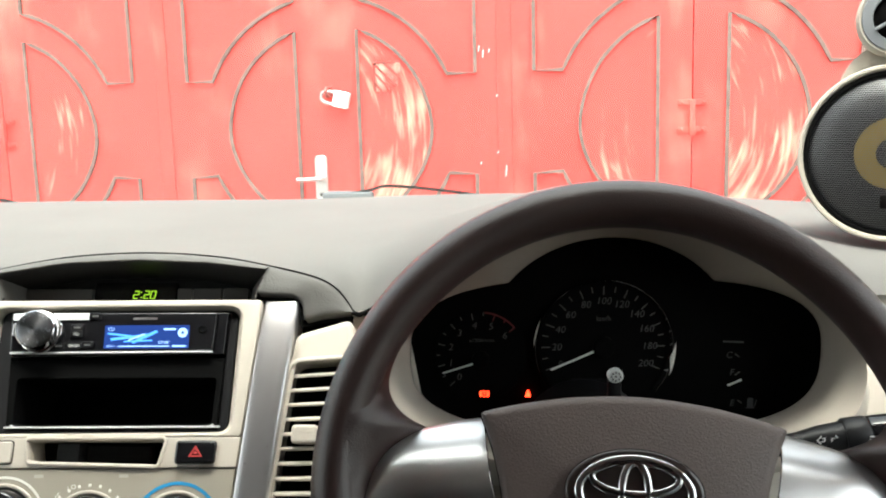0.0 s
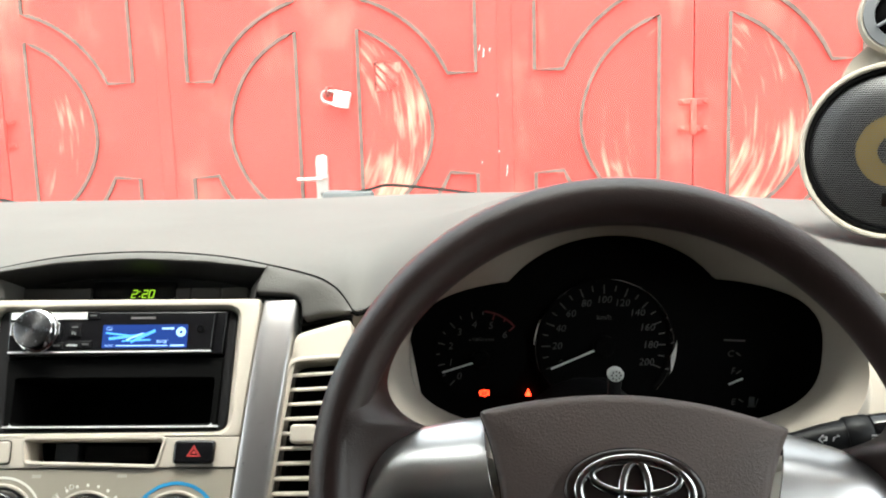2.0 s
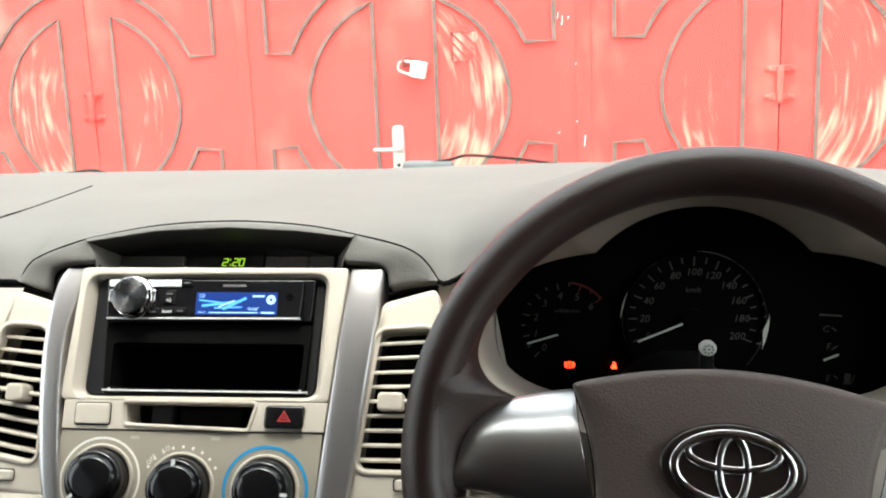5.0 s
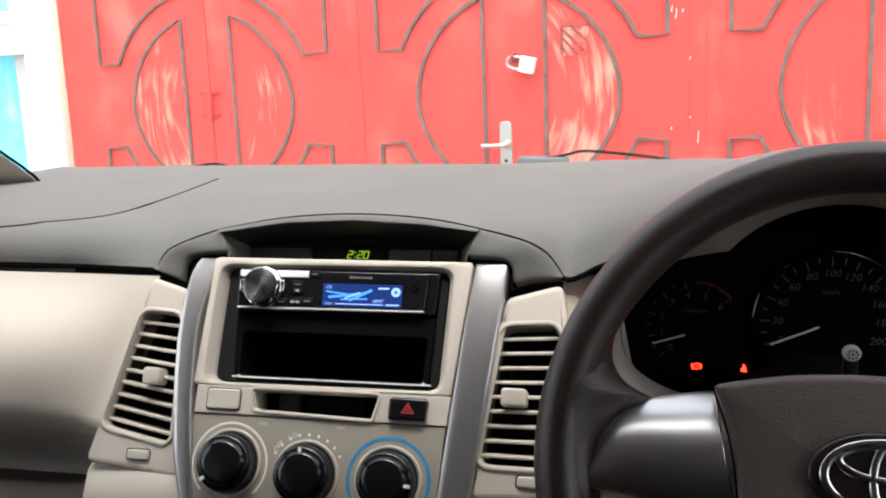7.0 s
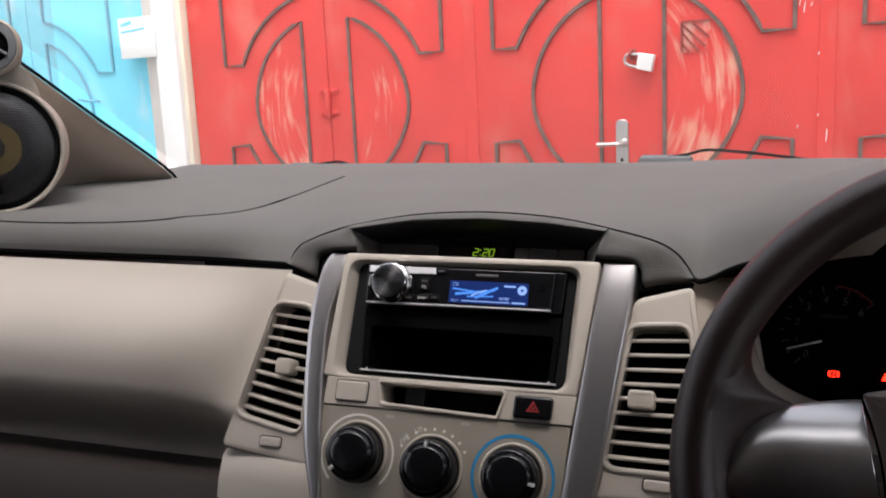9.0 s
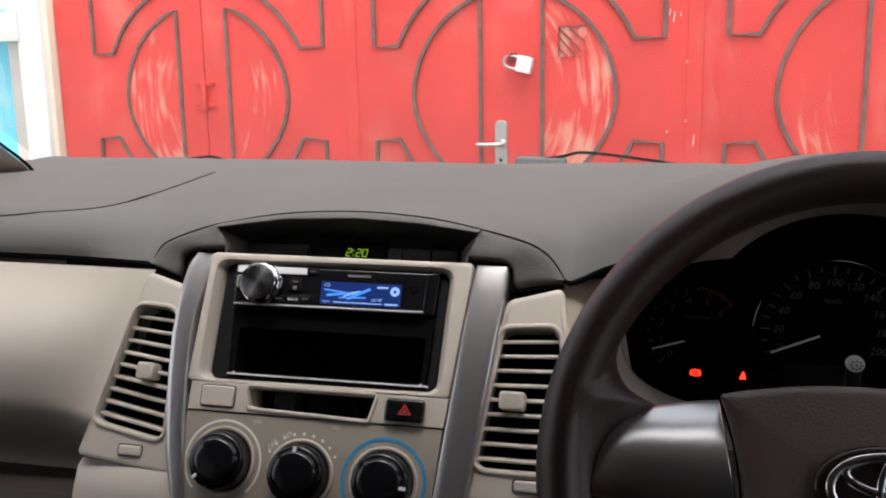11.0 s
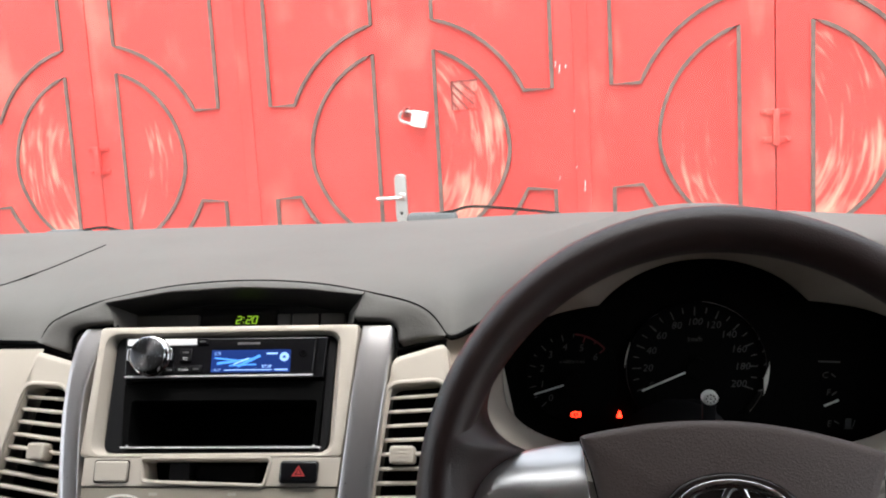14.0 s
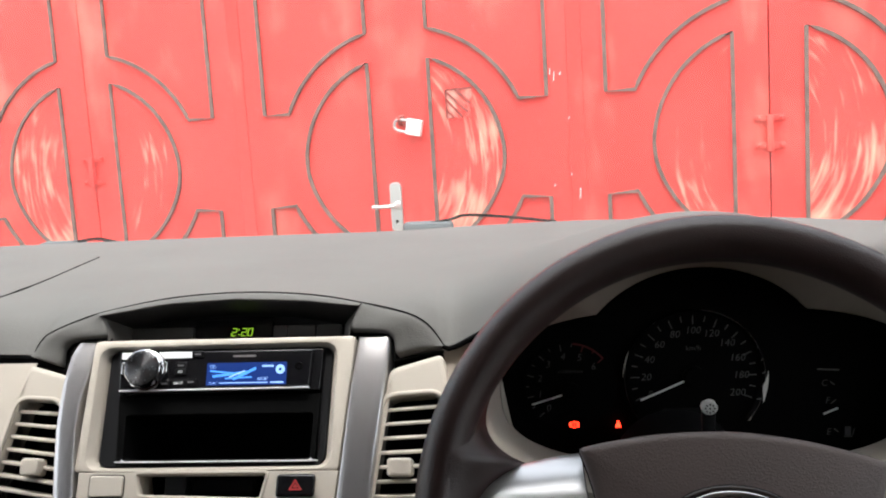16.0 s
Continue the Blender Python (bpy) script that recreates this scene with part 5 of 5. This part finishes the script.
for sx, cx in ((-1, 0.567), (1, 0.5755)):
    shape = [Vector((cx + sx * x, 1.0805 + z + 0.12 * sx * x)) for x, z in ((0.005, 0), (0.001, 0.004), (0.001, 0.0018), (-0.002, 0.0018), (-0.002, -0.0018), (0.001, -0.0018), (0.001, -0.004))]
    mid = Vector((cx + sx * 0.0012, 1.0805))
    loft([[on_stalk(e.x, e.y, -0.0012) for e in lp] for lp in (shape, [mid + (e - mid) * 0.6 for e in shape])], bm=arrows)
part("symbol", arrows, print_white, stalk)
lamp_out = [Vector((0.604 + (0.0046 * math.cos(radians(q)) if abs(q) < 91 else 0), 1.083 + 0.0046 * math.sin(radians(q)))) for q in range(-90, 91, 15)]
lamp_mid = Vector((0.6055, 1.083))
lamp = loft([[on_stalk(e.x, e.y, 0.0078) for e in lp] for lp in (lamp_out, [lamp_mid + (e - lamp_mid) * 0.72 for e in lamp_out])])
for k in range(4):
    bar(on_stalk, 0.599, 1.079 + 0.0024 * k, 0.603, 1.0792 + 0.0024 * k, 0.0008, 0.007, 0.0078, lamp)
part("symbol", lamp, print_white, stalk)
part("symbol", prism(oval(0.6066, 1.074, 0.0011, None, 12), 0.004, 0.0072, on_stalk), print_white, stalk)
part("symbol", bar(on_stalk, 0.581, 1.0685, 0.586, 1.07, 0.0009, 0.004, 0.007), print_white, stalk)

# ---- steering wheel ----
wheel = thing("steering_wheel", tuple(on_wheel(0, -0.2, 0)), "dark brown leather steering wheel with silver spokes", "steering wheel")
n = 120
rim_loops = []
for i in range(n + 1):
    a = 2 * math.pi * i / n
    wide = math.exp(-((math.sin(a) - 0.1) / 0.55) ** 2)
    r, mid = 0.0165 - 0.0015 * wide, 0.1882 + 0.0042 * wide
    rim_loops.append([on_wheel((mid + r * math.cos(2 * math.pi * j / 18)) * math.cos(a), (mid + r * math.cos(2 * math.pi * j / 18)) * math.sin(a), 1.12 * r * math.sin(2 * math.pi * j / 18)) for j in range(18)])
part("rim", loft(rim_loops), leather, wheel, "dark brown grained leather rim", 60)
# how a spoke's face swells from its upper edge: steep at first, then flat
SWELL = [(0.0, 0.0)]
for k in range(24):
    f = (k + 0.5) / 24
    lean = 66 - 100 * smoothstep(-0.15, 1.1, f)
    SWELL.append(((k + 1) / 24, SWELL[-1][1] + math.tan(radians(lean)) / 24))
top_swell = max(g for f, g in SWELL)
SWELL = [(f, g / top_swell) for f, g in SWELL]
for sx in (-1, 1):
    over = resample(smooth_line([Vector(e) for e in ((0.099, 0.0425, -0.026), (0.112, 0.0403, -0.025), (0.125, 0.037, -0.022), (0.137, 0.033, -0.018), (0.1475, 0.0272, -0.013), (0.1555, 0.0205, -0.009), (0.162, 0.0125, -0.006), (0.1668, 0.003, -0.003), (0.1682, -0.005, -0.001), (0.1688, -0.012, 0.0))], 6), 40)
    under = resample(smooth_line([Vector(e) for e in ((0.0805, -0.0345, 0.011), (0.1, -0.033, 0.0105), (0.12, -0.031, 0.010), (0.138, -0.0285, 0.0085), (0.15, -0.0268, 0.0065), (0.158, -0.0262, 0.005), (0.163, -0.0262, 0.0045), (0.1682, -0.0262, 0.004))], 6), 40)
    for k in range(40):
        span = (under[k] - over[k]).to_2d().length
        over[k].z = under[k].z - span * (0.47 - 0.17 * smoothstep(8, 32, k))
    inner = resample(smooth_line([Vector(e) for e in ((0.152, 0.096), (0.158, 0.084), (0.1618, 0.0726), (0.1632, 0.0575), (0.158, 0.0468), (0.1505, 0.040), (0.14, 0.0352), (0.131, 0.0337))], 6), 28)
    inner = [e.to_3d() + Vector((0, 0, -0.006 - 0.012 * (1 - smoothstep(0.033, 0.062, e.y)))) for e in inner]
    inner += resample([e - Vector((0.002, 0.0015, 0.0015)) for e in over if e.x > 0.1345] + [Vector((0.164, -0.04, 0.0)), Vector((0.163, -0.075, 0.0))], 24)
    for _ in range(8):
        inner = [inner[0]] + [inner[k - 1] * 0.25 + inner[k] * 0.5 + inner[k + 1] * 0.25 for k in range(1, 51)] + [inner[-1]]
    inner = [e + Vector(((0.014 if sx > 0 else 0.004) * smoothstep(0.028, 0.048, e.y), 0, 0)) for e in inner]
    outer_r = [Vector((math.sqrt(0.188 ** 2 - e.y * e.y), e.y, 0.0166)) for e in inner]
    web = loft([[on_hub(sx * (a.x + (c.x - a.x) * f), a.y + (c.y - a.y) * f, a.z + (c.z - a.z) * g) for a, c in zip(inner, outer_r)] for f, g in ((0.0, -1.2), (0.0, -0.3), (0.025, -0.1), (0.07, 0.08), (0.16, 0.28), (0.35, 0.55), (0.65, 0.85), (0.85, 0.97), (1.0, 1.0))], False)
    part("grip_web", web, leather, wheel, "leather thumb rest", 70)
    shell = []
    for a, b in zip(over, under):
        shell.append([on_hub(sx * a.x, a.y, a.z - 0.012)] + [on_hub(sx * (a.x + (b.x - a.x) * f), a.y + (b.y - a.y) * f, a.z + (b.z - a.z) * g) for f, g in SWELL] + [on_hub(sx * b.x, b.y - 0.0015, a.z + (b.z - a.z) * SWELL[-1][1] - 0.003), on_hub(sx * b.x, b.y - 0.0015, a.z - 0.01)])
    part("spoke", loft(shell, False, False, False), spoke_silver, wheel, "satin silver spoke", 60)
    a, b = over[0], under[0]
    edge_line = [on_hub(sx * (a.x + (b.x - a.x) * f), a.y + (b.y - a.y) * f, a.z + (b.z - a.z) * g + 0.0003) for f, g in SWELL]
    part("spoke_edge", sweep(edge_line, tube(0.0005, 6), False, OUT_W), chrome, wheel)
pad_edge = smooth_line([Vector(e) for e in ((0.0985, 0.0425), (0.0945, 0.034), (0.0895, 0.0205), (0.0848, 0.004), (0.0818, -0.012), (0.08, -0.03), (0.077, -0.055), (0.068, -0.08), (0.05, -0.095), (0.03, -0.1))], 6)
pad_top = smooth_line([Vector(e) for e in ((-0.0985, 0.0425), (-0.08, 0.0477), (-0.0442, 0.0548), (0.0, 0.0582), (0.0442, 0.0548), (0.08, 0.0477), (0.0985, 0.0425))], 6)
pad_loop = soft(pad_top[:-1] + pad_edge + [Vector((-e.x, e.y)) for e in pad_edge[:0:-1]], 0.003, 200)
hubpad = part("hub_pad", prism(pad_loop, -0.035, 0.0125, on_hub, 0.006, 0.003), hub_mat, wheel, "brown grained airbag pad")
part("hub_gap", prism(grown(pad_loop, 0.0014), -0.045, -0.002, on_hub), matt_black, wheel, "dark gap round the airbag pad")
part("hub_back", prism(oval(0, -0.02, 0.08, 0.06, 32), -0.05, -0.03, on_hub), black, wheel)
seat_of = prism(oval(0, -0.002, 0.0435, 0.0268, 48), 0.012, 0.0205, on_hub, 0.003)
part("emblem_bed", seat_of, gloss_brown, hubpad)
emblem = bmesh.new()


def bead(cx, cy, rx, ry, thick, bm):
    pts = [on_hub(p.x, p.y, 0.0215) for p in oval(cx, cy, rx, ry, 56)]
    band = [(-thick, -0.002), (-thick, 0.0002), (-0.82 * thick, 0.0009), (-0.5 * thick, 0.0012), (0.5 * thick, 0.0012), (0.82 * thick, 0.0009), (thick, 0.0002), (thick, -0.002)]
    return sweep(pts, band, True, OUT_W, bm)


bead(0, -0.0022, 0.0345, 0.0203, 0.0027, emblem)
bead(0, 0.0068, 0.0268, 0.0098, 0.0024, emblem)
bead(0, -0.0025, 0.0082, 0.0188, 0.0024, emblem)
part("emblem", emblem, chrome, hubpad, "polished chrome oval emblem")

# ---- pillar loudspeakers ----


def pierced(name, hole, wire, side, up):
    """Punched sheet metal: round holes in rows, on the plane spanned by side and up."""
    m = material(name, wire, 0.4, 0.0, vary=0.1)
    t = m.node_tree
    b = t.nodes["Principled BSDF"]
    co = t.nodes.new("ShaderNodeTexCoord")
    flat = t.nodes.new("ShaderNodeCombineXYZ")
    for axis, vec in (("X", side + up * 0.5), ("Y", up)):
        dot = t.nodes.new("ShaderNodeVectorMath")
        dot.operation = "DOT_PRODUCT"
        dot.inputs[1].default_value = vec
        t.links.new(co.outputs["Object"], dot.inputs[0])
        t.links.new(dot.outputs["Value"], flat.inputs[axis])
    vo = t.nodes.new("ShaderNodeTexVoronoi")
    vo.voronoi_dimensions = "2D"
    vo.inputs["Scale"].default_value, vo.inputs["Randomness"].default_value = 440, 0.0
    t.links.new(flat.outputs["Vector"], vo.inputs["Vector"])
    mr = t.nodes.new("ShaderNodeMapRange")
    mr.inputs["From Min"].default_value, mr.inputs["From Max"].default_value = 0.33, 0.43
    t.links.new(vo.outputs["Distance"], mr.inputs["Value"])
    mx = t.nodes.new("ShaderNodeMix")
    mx.data_type = "RGBA"
    mx.inputs["A"].default_value, mx.inputs["B"].default_value = (*hole, 1), (*wire, 1)
    t.links.new(mr.outputs["Result"], b.inputs["Specular IOR Level"])
    t.links.new(mr.outputs["Result"], mx.inputs["Factor"])
    t.links.new(mx.outputs["Result"], b.inputs["Base Color"])
    return m


def speaker_pod(centre, facing, tweeter, t_r, label, root, R=0.0945):
    """A loudspeaker pod on a pillar: a big driver below, a tweeter above, in one cream housing."""
    centre, tweeter, f = Vector(centre), Vector(tweeter), Vector(facing).normalized()
    side = f.cross(Vector((0, 0, 1))).normalized()
    up = side.cross(f)
    pod_mesh = pierced("pierced_black_grille", (0.001, 0.001, 0.001), (0.03, 0.03, 0.033), side, up)
    cone_mesh = pierced("olive_cone_behind_grille", (0.14, 0.1, 0.03), (0.03, 0.028, 0.024), side, up)
    pod = thing("pillar_speaker", tuple(centre - Vector((0, 0, 0.1))), label, "loudspeaker", "pillar loudspeakers")

    def circle(c, r, w, n=64):
        return [c + f * w + side * r * math.cos(2 * math.pi * i / n) + up * r * math.sin(2 * math.pi * i / n) for i in range(n)]

    back = centre - f * 0.10 + Vector(root)
    part("housing", loft([circle(back, 0.05, 0), circle(centre.lerp(back, 0.5), 0.078, 0), circle(centre, R - 0.007, -0.03), circle(centre, R - 0.0035, -0.012), circle(centre, R - 0.0035, 0.0), circle(centre, R - 0.005, 0.004), circle(centre, R - 0.0075, 0.004), circle(centre, R - 0.0095, 0.0), circle(centre, R - 0.0095, -0.008)], True, True, False), pod_cream, pod, "cream textured housing", 60)
    part("gasket", loft([circle(centre, R - 0.0095, -0.002), circle(centre, R - 0.011, 0.001), circle(centre, R - 0.014, 0.001), circle(centre, R - 0.015, -0.004)]), matt_black, pod)
    part("grille", loft([circle(centre, R - 0.0145, -0.003), circle(centre, R - 0.025, 0.003), circle(centre, R * 0.62, 0.008), circle(centre, R * 0.385, 0.0095)]), pod_mesh, pod, "pierced black metal grille", 60)
    part("cone", loft([circle(centre, R * 0.385, 0.0096), circle(centre, R * 0.17, 0.0105)]), cone_mesh, pod, "olive woven cone behind the grille")
    part("dust_cap", loft([circle(centre, R * 0.17, 0.0106), circle(centre, 0.009, 0.0112), circle(centre, 0.003, 0.0115)], True, False, True), pod_mesh, pod)
    badge = prism([Vector(p) for p in ((-0.006, -0.008), (0.009, -0.008), (0.009, 0.006), (-0.006, 0.008))], 0.0, 0.003, lambda a_, b_, w: centre + f * (0.006 + w) + side * a_ + up * (b_ - 0.048))
    part("badge", badge, chrome, pod)
    part("neck", loft([circle(centre.lerp(tweeter, k), r, -0.016, 32) for k, r in ((0.45, 0.054), (0.55, 0.0405), (0.63, 0.033), (0.7, 0.029), (0.77, 0.028), (0.85, 0.0295), (0.95, 0.034))], True, True, True), pod_cream, pod, "", 60)
    tw = part("tweeter", loft([circle(tweeter, t_r * 0.8, -0.06), circle(tweeter, t_r, -0.015), circle(tweeter, t_r, 0.0), circle(tweeter, t_r - 0.003, 0.004), circle(tweeter, t_r - 0.005, 0.003)], True, True, False), pod_cream, pod, "", 60)
    part("tweeter_ring", loft([circle(tweeter, t_r - 0.0045, 0.002), circle(tweeter, t_r - 0.006, 0.005), circle(tweeter, t_r * 0.62, 0.006), circle(tweeter, t_r * 0.6, 0.003)]), tweet_grey, tw, "grey plastic ring")
    part("dome", loft([circle(tweeter, t_r * 0.6, 0.0), circle(tweeter, t_r * 0.45, 0.003), circle(tweeter, t_r * 0.2, 0.006)], True, False, True), matt_black, tw)
    for k in range(3):
        a_ = radians(90 + 120 * k)
        d = side * math.cos(a_) + up * math.sin(a_)
        part("guard_bar", sweep([tweeter + f * 0.007 + d * t_r * g for g in (0.0, 0.3, 0.62)], tube(0.0018, 6), False, f), tweet_grey, tw)
    return pod


speaker_pod((0.735, 0.15, 1.288), (-0.42, -1, 0.06), (0.737, 0.16, 1.425), 0.040, "cream pod with black mesh loudspeaker beside the driver", (0.02, 0.03, 0))
speaker_pod((-0.645, 0.105, 1.2625), (0.75, -1, 0.06), (-0.632, 0.105, 1.3845), 0.0345, "cream pod with black mesh loudspeaker on the passenger pillar", (-0.03, 0.05, 0), 0.086)
